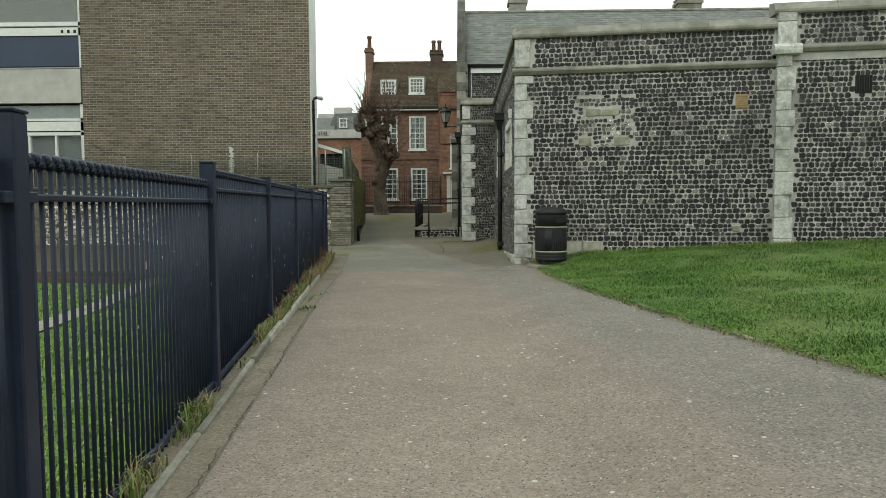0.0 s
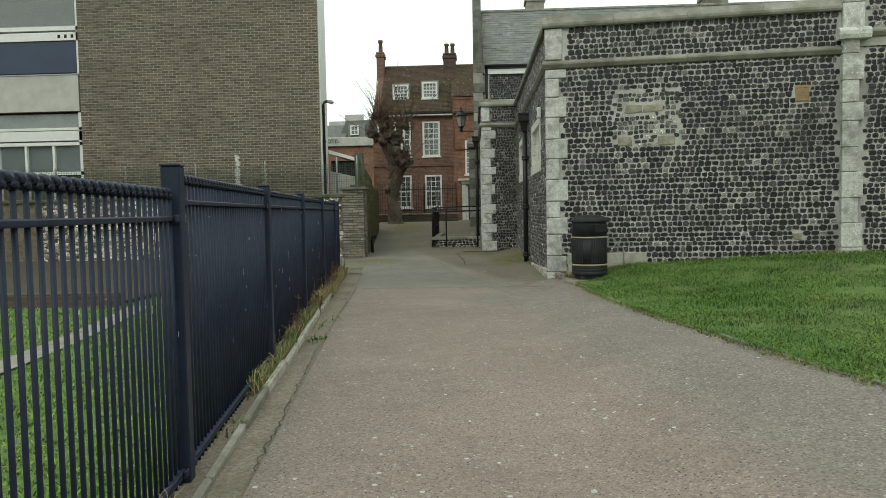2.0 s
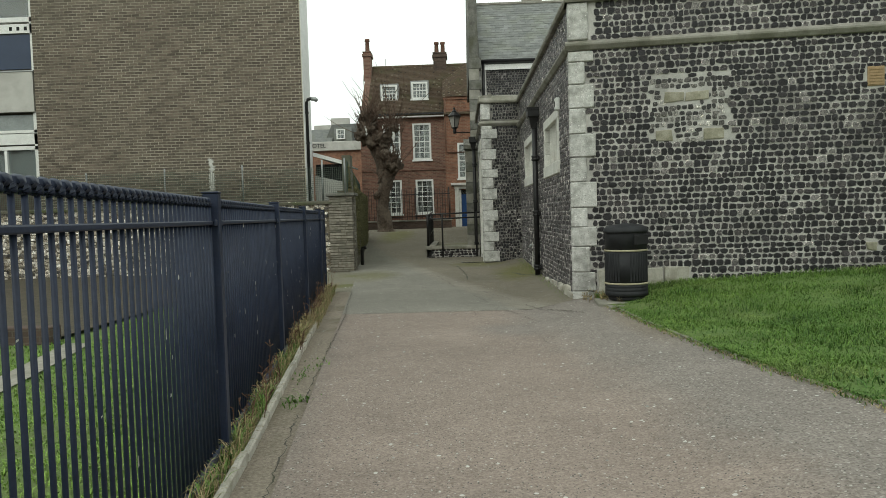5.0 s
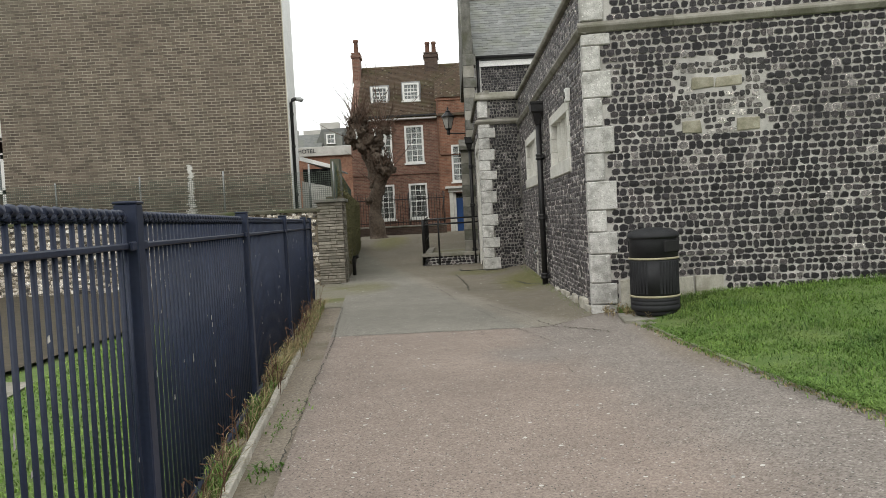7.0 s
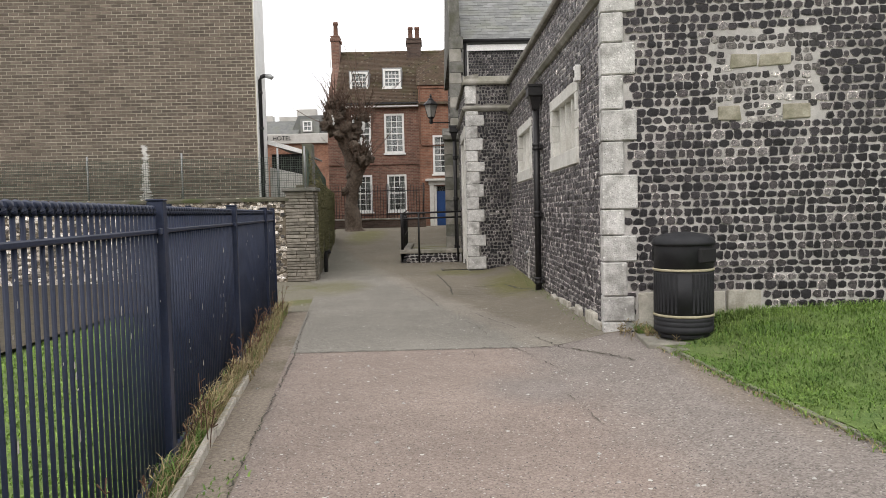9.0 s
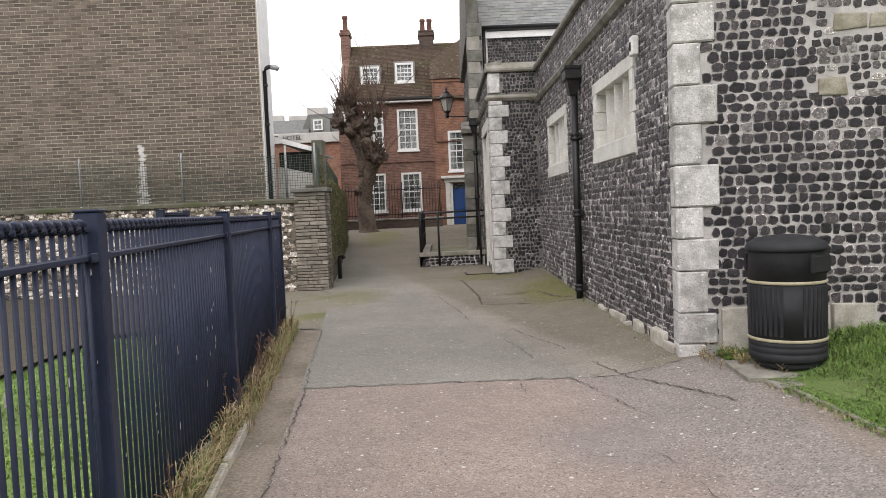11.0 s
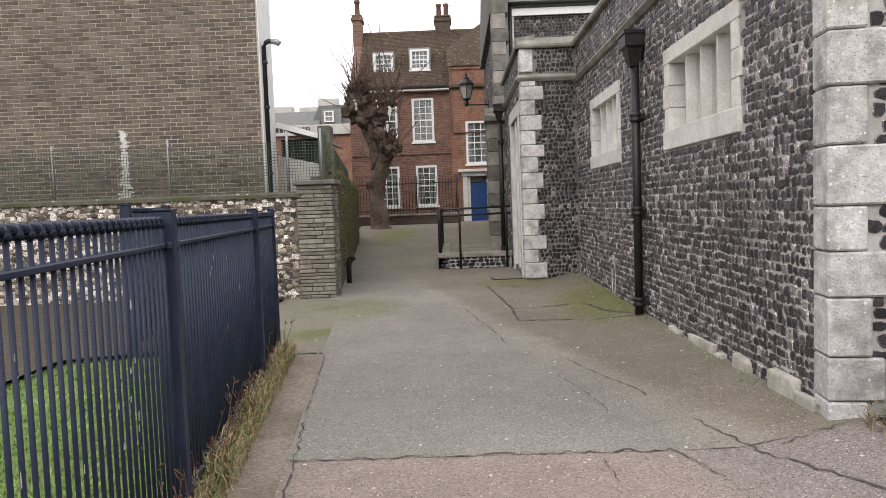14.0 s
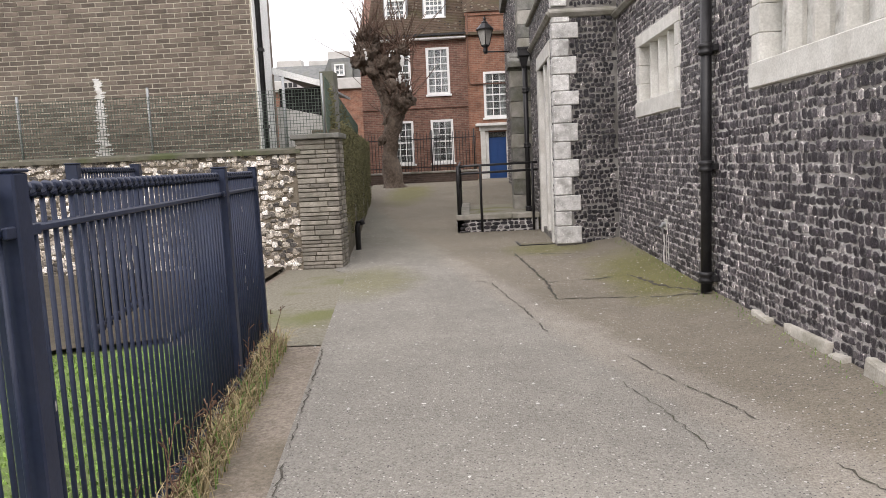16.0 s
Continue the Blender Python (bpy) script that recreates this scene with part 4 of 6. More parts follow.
def wires(bm, u0, u1, z0, z1, step, place, rad=0.0044):
    k = int((u1 - u0) / step)
    for i in range(k + 1):
        u = u0 + (u1 - u0) * i / k
        tube(bm, [place(u, z0), place(u, z1)], rad, 3, False)
    k = int((z1 - z0) / step)
    for i in range(k + 1):
        zz = z0 + (z1 - z0) * i / k
        tube(bm, [place(u0, zz), place(u1, zz)], rad, 3, False)


bm = bmesh.new()
wires(bm, -14, -3.7, 2.24, 3.1, 0.05, lambda u, z: (u, 22.02, z))
part("wire_mesh", bm, MESH_GREEN, mf)
bm = bmesh.new()
wires(bm, 22.1, 31, 2.45, 3.3, 0.06, lambda u, z: (-3.65 - 0.1 * (u - 22), u, z - 0.03 * (u - 22)))
part("wire_mesh", bm, MESH_GREEN, mf)
for x, top in ((-12.6, 3.15), (-10.5, 3.15), (-8.42, 3.2), (-6.37, 3.24), (-4.28, 3.3)):
    bm = bmesh.new()
    tube(bm, [(x, 22.05, 2.2), (x, 22.05, top)], 0.022, 8)
    part("post", bm, GALV, mf)
for y in (22.2, 24.4, 26.6, 28.8):
    bm = bmesh.new()
    tube(bm, [(-3.7 - 0.1 * (y - 22), y, 2.4), (-3.7 - 0.1 * (y - 22), y, 3.35 - 0.03 * (y - 22))], 0.02, 8)
    part("post", bm, GALV, mf)
# down-turned vent pipe by the lane
bm = bmesh.new()
tube(bm, [(0, 0, -0.1), (0, 0, 0.42), (0.02, 0, 0.5), (0.08, 0, 0.53), (0.1, 0, 0.46)], 0.05, 10)
single("stub_pipe", bm, BLACK_IRON, "short black iron pipe stub against the creeper wall", "pipe", m=pose(-3.55, 23.75, ground_z(-3.4, 23.75)))

# ---- brick office building ----
office = thing("office_building", pose(-0.07, 0, 0), "brown brick post-war office block with white-framed windows", "building")
owall = part("wall", (lambda b: (holed(b, 0, 7.15, 0.0, 9.8, [], 0.0, 0.3), b)[1])(bmesh.new()), BRICK_MORTAR, office, "brown brick gable wall with buff joints", pose(-11.87, 22.4, 0.3))


def brickwork(w, u0, u1, z0, z1, near, material, seed, bl=0.225, bh=0.075, joint=0.016):
    """Stretcher-bond bricks, each with its own edges; those inside near are objects of their own."""
    r = random.Random(seed)
    V, F = [], []
    bm = bmesh.new()
    box(bm, 0, bl - joint, -0.008, 0.02, 0, bh - joint, 0.0)
    brick = to_mesh("brick", bm, material)
    cv = [(x, y, z) for x in (0, 1) for y in (-0.008, 0.02) for z in (0, 1)]
    faces = ((0, 4, 5, 1), (0, 1, 3, 2), (4, 6, 7, 5), (0, 2, 6, 4), (1, 5, 7, 3))
    row, count, z = 0, 0, z0
    while z + bh <= z1:
        u = u0 - (bl / 2 if row % 2 else 0)
        while u < u1 - 0.02:
            a, b = max(u, u0), min(u + bl, u1) - joint
            if near and near[0] < u < near[1] and near[2] < z < near[3] and b - a > bl - joint - 0.005 and count < 300:
                count += 1
                part("brick", brick, None, w, m=Matrix.Translation((a, r.uniform(-0.003, 0.002), z)))
            elif b - a > 0.02:
                n0, dy = len(V), r.uniform(-0.003, 0.002)
                V += [(a + (b - a) * x, y + dy, z + (bh - joint) * q) for x, y, q in cv]
                F += [tuple(i + n0 for i in f) for f in faces]
            u += bl
        z += bh
        row += 1
    tagged(part("brick_facing", raw_mesh("brick_facing", V, F, material), None, w), kind="stuff")


brickwork(owall, 0.0, 7.15, 1.55, 8.4, (4.4, 7.1, 1.9, 3.9), BROWN_BRICK, 51)
boxpart("side_wall", (-4.72, -4.7, 22.42, 22.7, 0.3, 10.1), WHITE, office, "pale rendered return wall")
boxpart("side_wall", (-5.0, -4.7, 22.701, 23.3, 0.3, 10.1), WHITE, office, "pale rendered return wall")
bm = bmesh.new()
box(bm, -30, -7.5, 22.72, 34, 0.3, 10.1)
part("rear_wing", bm, BROWN_BRICK, office)
boxpart("roof", (-11.9, -4.66, 22.38, 23.75, 10.11, 10.3), LEAD, office, "flat felt roof")
boxpart("roof", (-30, -7.5, 23.3, 34, 10.11, 10.3), LEAD, office, "flat felt roof")
# bays of windows at the left of the brick gable: panels, bands, frames
bay = part("window_bay", bmesh.new(), WHITE, office, "white-framed office window bay with dark blue panels", pose(-11.9, 22.5, 0))
for nm, d, m_, lab in (
    # black sheet stands in for the unlit rooms behind the glass
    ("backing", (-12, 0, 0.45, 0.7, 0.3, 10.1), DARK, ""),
    ("spandrel", (-12, -0.07, 0.02, 0.08, 5.83, 6.66), BLUE_PANEL, "dark blue spandrel panel"),
    ("concrete_band", (-12, -0.02, -0.1, 0.3, 4.78, 5.74), CONCRETE, "rain-stained pale concrete band"),
    ("spandrel", (-12, -0.1, 0.02, 0.08, 4.36, 4.72), BLIND, "grey panel"),
    ("frame_bar", (-12, 0.0, -0.03, 0.1, 6.68, 6.9), WHITE, "white vented transom"),
    ("frame_bar", (-12, 0.0, -0.03, 0.1, 6.95, 7.06), WHITE, ""),
    ("frame_bar", (-12, 0.0, -0.03, 0.1, 4.0, 4.26), WHITE, ""),
    ("frame_bar", (-12, 0.0, -0.03, 0.1, 4.28, 4.35), WHITE, ""),
    ("frame_bar", (-12, 0.0, -0.03, 0.1, 3.86, 3.96), WHITE, ""),
    ("frame_bar", (-12, 0.0, -0.03, 0.1, 2.98, 3.08), WHITE, ""),
    ("mullion", (-0.07, 0.0, -0.03, 0.12, 5.78, 9.6), WHITE, ""),
    ("mullion", (-0.1, 0.0, -0.03, 0.12, 1.5, 4.76), WHITE, ""),
    ("mullion", (-0.95, -0.88, -0.02, 0.1, 1.5, 3.86), WHITE, ""),
    ("mullion", (-1.8, -1.73, -0.02, 0.1, 1.5, 3.86), WHITE, ""),
    ("mullion", (-2.65, -2.58, -0.02, 0.1, 1.5, 3.86), WHITE, ""),
    ("blind", (-12, -0.1, 0.16, 0.18, 3.08, 3.86), BLIND, "pale half-drawn blind"),
    ("sill", (-12, 0.02, -0.12, 0.2, 5.745, 5.775), GALV, ""),
    ("pane", (-12, -0.1, 0.06, 0.066, 7.06, 9.5), GLASS, ""),
    ("pane", (-12, -0.1, 0.06, 0.066, 3.08, 3.86), GLASS, ""),
    ("lower_wall", (-12, 0.0, 0.1, 0.4, 0.3, 2.98), BROWN_BRICK, ""),
):
    lift = [z if z <= 3.97 else 3.96 + (z - 3.96) * 1.1 for z in d[4:]]
    boxpart(nm, (*d[:4], *lift), m_, bay, lab)
# flat black plates stand in for the shade in the vent slots
for x in (-0.62, -0.42, -0.22):
    boxpart("vent_hole", (x, x + 0.08, -0.034, -0.031, 7.02, 7.12), DARK, bay)
# long efflorescence streak on the brick
r = random.Random(77)
V, F = [], []
for _ in range(620):
    z = 2.25 + 1.2 * r.random() ** 1.25
    x = -7.3 + r.gauss(0, 0.052 - 0.028 * (z - 2.25))
    w, h = r.uniform(0.01, 0.05), r.uniform(0.004, 0.018)
    n0 = len(V)
    for k in range(6):
        a, q = k * math.pi / 3, r.uniform(0.6, 1.2)
        V.append((x + w * q * math.cos(a), 22.386 + r.uniform(-0.0015, 0), z + h * q * math.sin(a)))
    F.append(tuple(range(n0, n0 + 6)))
single("lime_streak", raw_mesh("lime_streak", V, F, LIMEWASH), None, "white lime streak running down the brickwork", "stain", kind="stuff")
lamp = thing("pole_light", pose(-4.72, 22.6, -0.22), "black pole with a small hooked lamp head on the wall", "lamp")
bm = bmesh.new()
tube(bm, [(-0.02, 0, 0.5), (-0.02, 0, 5.1), (0.02, 0, 5.17), (0.08, 0, 5.2), (0.14, 0, 5.19)], 0.045, 10)
part("pole", bm, BLACK_IRON, lamp)
bm = bmesh.new()
tube(bm, [(0.12, 0, 5.19), (0.22, 0, 5.18), (0.27, 0, 5.14)], [0.05, 0.06, 0.05], 10)
part("lamp_head", bm, GALV, lamp)
for z in (2.8, 4.0, 4.8):
    boxpart("clip", (-0.075, 0.03, -0.06, 0.06, z, z + 0.05), BLACK_IRON, lamp)

# ---- glazed lean-to behind the pier ----
lean = thing("lean_to", ID, "glazed lean-to with a pale sloping roof edge behind the wall", "shed")
bm = bmesh.new()
poly(bm, [(-4.75, 3.57), (-3.9, 3.31), (-3.9, 3.27), (-4.75, 3.52)], 23.36, 26.0, "xz")
part("roof", bm, GALV, lean, "pale sheet roof")
bm = bmesh.new()
poly(bm, [(-4.76, 3.62), (-3.88, 3.35), (-3.88, 3.25), (-4.76, 3.51)], 23.3, 23.355, "xz")
part("fascia", bm, WHITE, lean, "white sloping edge board")
bm = bmesh.new()
poly(bm, [(-4.75, 2.98), (-3.96, 2.79), (-3.96, 2.0), (-4.75, 2.0)], 23.4, 23.46, "xz")
part("front_panel", bm, CONCRETE, lean, "pale lower panel")
# added black board, painted as the dimness inside the lean-to
boxpart("dark_board", (-4.75, -3.9, 23.62, 23.66, 1.0, 3.3), DARK, lean)
for x in (-4.5, -4.28, -4.06, -3.88):
    boxpart("glazing_bar", (x - 0.012, x + 0.012, 23.48, 23.5, 2.7, 3.27), BLACK_IRON, lean)
boxpart("end_post", (-3.95, -3.72, 23.2, 23.6, 1.0, 3.5), SOOT_STONE, lean)

# ---- chapel behind ----
chapel = thing("chapel", ID, "tall flint chapel with slate roof, stone gable parapet and buttress", "building")
bm = bmesh.new()
box(bm, 0.0, 16, 0, 0.4, 4.0, 7.0)
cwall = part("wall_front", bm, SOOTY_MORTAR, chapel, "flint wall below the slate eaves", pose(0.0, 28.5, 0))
stone_field(cwall, 0.2, 2.6, 4.8, 6.95, [], 0.08, 0.095, 0.02, FLINT, seed=61, gap=1.11, jitter=0.005)
bm = bmesh.new()
holed(bm, 0, 9.0, 0.2, 7.0, [(4.2, 5.0, 2.7, 4.4)], 0, 0.4)
lwall = part("wall_lane", bm, MORTAR, chapel, "flint wall along the lane", pose(-0.1, 37.4, 0, 0, 0, -90))
stone_field(lwall, 0.1, 8.7, 0.8, 6.9, [(4.0, 5.2, 2.5, 4.6)], 0.085, 0.1, 0.02, FLINT, seed=62, gap=1.11, jitter=0.005)
for d in ((4.1, 4.22, -0.03, 0.2, 2.7, 4.4), (4.98, 5.1, -0.03, 0.2, 2.7, 4.4), (4.1, 5.1, -0.04, 0.2, 2.55, 2.7), (4.1, 5.1, -0.03, 0.2, 4.4, 4.55)):
    boxpart("window_frame", d, WINDOW_STONE, lwall, "", 0.006)
boxpart("window_board", (4.22, 4.98, 0.15, 0.18, 2.7, 4.4), BOARD, lwall)
# gable parapet following the roof, with kneeler
bm = bmesh.new()
poly(bm, [(28.2, 7.0), (28.2, 7.6), (32, 10.55), (36.6, 7.1), (36.6, 6.9)], -0.28, 0.06, "yz")
part("gable_parapet", bm, SOOT_STONE, chapel, "dark weathered stone gable parapet")
bm = bmesh.new()
poly(bm, [(28.05, 6.9), (28.05, 9.0), (28.25, 9.4), (28.5, 9.0), (28.5, 6.9)], -0.26, 0.02, "yz")
part("pinnacle", bm, SOOT_STONE, chapel)
z, k = 0.4, 0
r = random.Random(14)
while z < 6.9:
    h = 0.34 * r.uniform(0.85, 1.2)
    wide = (0.0, 0.3) if z < 4.0 else (0.0, 0.22)
    bm = bmesh.new()
    box(bm, -0.3 if z > 4.1 else -0.5, (0.12 if z > 4.1 else wide[1]) - 0.07 * (k % 2), 27.95, 28.6, z + 0.003, z + h - 0.003, 0.01)
    part("buttress_stone", bm, COPING if k % 2 else SOOT_STONE, chapel)
    z += h
    k += 1
bm = bmesh.new()
poly(bm, [(28.6, 4.0), (27.85, 4.0), (27.85, 4.12), (28.1, 4.35), (28.6, 4.35)], -0.55, 0.3, "yz")
part("buttress_weathering", bm, SOOT_STONE, chapel)
bm = bmesh.new()
poly(bm, [(28.32, 6.98), (32.02, 9.95), (32.02, 9.85), (28.45, 6.9)], 0.05, 16, "yz")
poly(bm, [(32.0, 9.95), (36.4, 6.9), (36.3, 6.85), (32.0, 9.85)], 0.05, 16, "yz")
roof = part("roof", bm, SLATE, chapel, "grey slate roof")
bm = bmesh.new()
box(bm, 0.05, 16, 31.93, 32.09, 9.93, 10.03, 0.02)
part("ridge", bm, COPING, chapel)
bm = bmesh.new()
tube(bm, [(0.05, 28.3, 7.0), (16, 28.3, 7.0)], 0.06, 8)
part("gutter", bm, BLACK_IRON, chapel, "black cast iron gutter")
boxpart("fascia", (0.12, 16, 28.38, 28.44, 6.72, 6.9), WHITE, chapel, "white painted eaves board")
bm = bmesh.new()
tube(bm, [(0.2, 28.36, 6.95), (0.2, 28.42, 4.9)], 0.05, 8)
part("downpipe", bm, BLACK_IRON, chapel)


def slates():
    """Slates in courses up the roof, each a thin plate."""
    r = random.Random(71)
    L = math.hypot(3.7, 2.97)
    m = Matrix.Translation((0.1, 28.34, 7.0)) @ Matrix.Rotation(math.atan2(2.97, 3.7), 4, "X")
    bm = bmesh.new()
    box(bm, 0, 0.315, 0, 0.3, 0.004, 0.02)
    sl = to_mesh("slate", bm, SLATE)
    V, F = [], []
    cv = [(x, y, z) for x in (0, 0.315) for y in (0, 0.3) for z in (0.004, 0.02)]
    faces = ((1, 5, 7, 3), (0, 4, 5, 1), (0, 1, 3, 2), (4, 6, 7, 5))
    count, row, v = 0, 0, 0.0
    while v < L - 0.1:
        u = 0.0 if row % 2 else -0.165
        while u < 13.5:
            t = Matrix.Translation((max(u, 0), v + r.uniform(-0.008, 0.008), r.uniform(0, 0.006))) @ Matrix.Rotation(-0.03 + r.uniform(-0.006, 0.006), 4, "X")
            if u < 4.2 and count < 300:
                count += 1
                part("slate", sl, None, roof, m=m @ t)
            else:
                n0 = len(V)
                V += [tuple(m @ t @ Vector(c)) for c in cv]
                F += [tuple(i + n0 for i in f) for f in faces]
            u += 0.33
        v += 0.2
        row += 1
    tagged(part("slate_facing", raw_mesh("slate_facing", V, F, SLATE), None, roof), kind="stuff")


slates()


def chimney(name, parent, x, y, z0, z1, w, d, pots, material, pot=0.7, rad=0.11):
    bm = bmesh.new()
    box(bm, x - w / 2, x + w / 2, y - d / 2, y + d / 2, z0, z1)
    box(bm, x - w / 2 - 0.06, x + w / 2 + 0.06, y - d / 2 - 0.06, y + d / 2 + 0.06, z1 - 0.22, z1 - 0.08)
    box(bm, x - w / 2 - 0.03, x + w / 2 + 0.03, y - d / 2 - 0.03, y + d / 2 + 0.03, z1 + 0.001, z1 + 0.06)
    c = part(name, bm, material, parent)
    for px in pots:
        bm = bmesh.new()
        lathe(bm, [(rad * 1.1, z1 + 0.05), (rad, z1 + 0.15), (rad * 0.85, z1 + pot * 0.8), (rad * 1.15, z1 + pot * 0.85), (rad * 1.05, z1 + pot)], 10, x + px, y)
        part("chimney_pot", bm, TERRACOTTA, c, "terracotta chimney pot")


chimney("chimney", chapel, 2.4, 33.0, 8.6, 10.75, 0.75, 0.75, (), COPING)
chimney("chimney", chapel, 10.0, 33.0, 8.6, 10.65, 1.0, 0.75, (), COPING)
# porch roof edge pieces: door, surround, rainwater pipe
door = part("door", bmesh.new(), WHITE, building, "stone doorway with a recessed pale door", PORCH_SIDE)
for nm, d, m_ in (("jamb", (1.72, 1.97, -0.03, 0.3, 0.4, 3.6), WINDOW_STONE), ("jamb", (3.63, 3.92, -0.03, 0.3, 0.4, 3.6), WINDOW_STONE), ("lintel", (1.72, 3.92, -0.035, 0.3, 3.6, 3.86), WINDOW_STONE), ("jamb", (2.68, 2.86, 0.0, 0.25, 0.5, 3.6), WINDOW_STONE), ("leaf", (1.97, 3.63, 0.22, 0.27, 0.5, 3.6), BOARD)):
    boxpart(nm, d, m_, door, "", 0.01 if nm != "leaf" else 0.0)


def downpipe(name, m, z0, z1, hopper, label, rad=0.055):
    """Cast iron rainwater pipe with hopper, collars and brackets."""
    t = thing(name, m, label, "drainpipe")
    bm = bmesh.new()
    tube(bm, [(0, 0, z0), (0, 0, z1)], rad, 12)
    part("pipe", bm, BLACK_IRON, t)
    for z in hopper[1]:
        bm = bmesh.new()
        lathe(bm, [(rad, z - 0.06), (rad + 0.022, z - 0.05), (rad + 0.022, z - 0.02), (rad + 0.008, z), (rad + 0.022, z + 0.02), (rad + 0.022, z + 0.05), (rad, z + 0.06)], 12)
        box(bm, -0.13, 0.13, rad - 0.02, rad + 0.03, z - 0.03, z + 0.03, 0.004)
        part("collar", bm, BLACK_IRON, t)
    if hopper[0]:
        bm = bmesh.new()
        s = 0.16
        for w0, z_0, w1, z_1 in ((rad + 0.01, z1 - 0.1, s * 0.75, z1 + 0.1), (s * 0.75, z1 + 0.1, s, z1 + 0.13), (s, z1 + 0.13, s, z1 + 0.27), (s + 0.02, z1 + 0.27, s + 0.02, z1 + 0.31)):
            vs = [bm.verts.new((sx * w, sy * w * 0.8 - 0.02, zz)) for w, zz in ((w0, z_0), (w1, z_1)) for sx, sy in ((-1, -1), (1, -1), (1, 1), (-1, 1))]
            for f in ((0, 1, 5, 4), (1, 2, 6, 5), (2, 3, 7, 6), (3, 0, 4, 7), (0, 3, 2, 1), (4, 5, 6, 7)):
                bm.faces.new([vs[i] for i in f])
        part("hopper", bm, BLACK_IRON, t, "cast iron hopper head")
    return t


downpipe("drainpipe", pose(0.87, 18.45, 0, 0, 0, -90), 0.42, 3.62, (True, (0.62, 1.75, 2.9)), "black cast iron rainwater pipe with hopper on the flint wall")
downpipe("drainpipe", pose(-0.22, 27.2, 0, 0, 0, -90), 0.45, 4.0, (True, (0.8, 2.2, 3.4)), "black cast iron rainwater pipe beside the stone doorway")
# alarm box, vents
bm = bmesh.new()
box(bm, 7.9, 8.02, -0.09, -0.012, 3.42, 3.62, 0.012)
al = single("alarm_box", bm, WHITE, "small white alarm box on the flint wall", "alarm", m=SIDE)
bm = bmesh.new()
box(bm, 7.935, 7.985, -0.096, -0.0905, 3.47, 3.56)
part("sounder", bm, DARK, al)
vt = thing("air_brick", FRONT, "buff terracotta louvred air brick in the flint wall", "vent")
bm = bmesh.new()
box(bm, 4.03, 4.245, -0.018, 0.05, 3.365, 3.63, 0.006)
part("plate", bm, VENT_BUFF, vt)
for i in range(6):
    boxpart("louvre", (4.05, 4.225, -0.03, -0.019, 3.385 + i * 0.04, 3.403 + i * 0.04), VENT_BUFF, vt)
vt = thing("vent_grille", FRONT, "black iron vent grille in the flint wall", "vent")
# solid black block, its colour gives the shade behind the bars
boxpart("black_plate", (6.06, 6.34, -0.012, 0.05, 3.59, 3.91), DARK, vt)
for i in range(7):
    boxpart("grille_bar", (6.07 + i * 0.042, 6.085 + i * 0.042, -0.026, -0.0125, 3.59, 3.91), BLACK_IRON, vt)
# worn stones along the foot of the side wall
r = random.Random(64)
for i, (y0, y1, top) in enumerate(((16.05, 16.7, 0.1), (15.78, 16.02, 0.07), (15.25, 15.55, 0.14), (14.45, 14.85, 0.17), (14.2, 14.42, 0.1), (17.0, 17.35, 0.07))):
    bm = bmesh.new()
    box(bm, -0.03, 0.1, -(y1 - y0) / 2, (y1 - y0) / 2, -0.12, top)
    for v in bm.verts:
        v.co += Vector((r.uniform(-0.02, 0.015), r.uniform(-0.03, 0.03), r.uniform(-0.025, 0.02)))
    bmesh.ops.bevel(bm, geom=list(bm.edges), offset=0.022, segments=2, affect="EDGES", profile=0.6)
    single("footing_stone", bm, PALE_KERB, "worn footing stone at the foot of the flint wall", "stone", "footing stones", m=pose(0.935, (y0 + y1) / 2, ground_z(0.9, y0) - 0.02, 0, 0, r.uniform(-3, 3)))
# overflow outlet low on the side wall, lime runs below it
outlet = thing("overflow_outlet", SIDE, "small limed overflow pipe stub low on the flint wall", "pipe")
bm = bmesh.new()
tube(bm, [(2.93, 0.02, 1.0), (2.93, -0.05, 1.0), (2.93, -0.08, 0.96)], 0.035, 10)
part("stub", bm, GALV, outlet)
boxpart("bracket", (2.87, 2.99, -0.02, 0.0, 0.93, 1.07), LIMEWASH, outlet, "limed wall plate", 0.006)
for k in range(4):
    a = 2.82 + 0.07 * k + r.uniform(-0.02, 0.02)
    bm = bmesh.new()
    tube(bm, [(a, -0.012, 0.9 - r.uniform(0, 0.2)), (a + r.uniform(-0.02, 0.02), -0.016, 0.62), (a + r.uniform(-0.03, 0.03), -0.014, 0.42)], [0.003, r.uniform(0.004, 0.007), 0.002], 5, False)
    part("lime_run", bm, LIMEWASH, outlet)

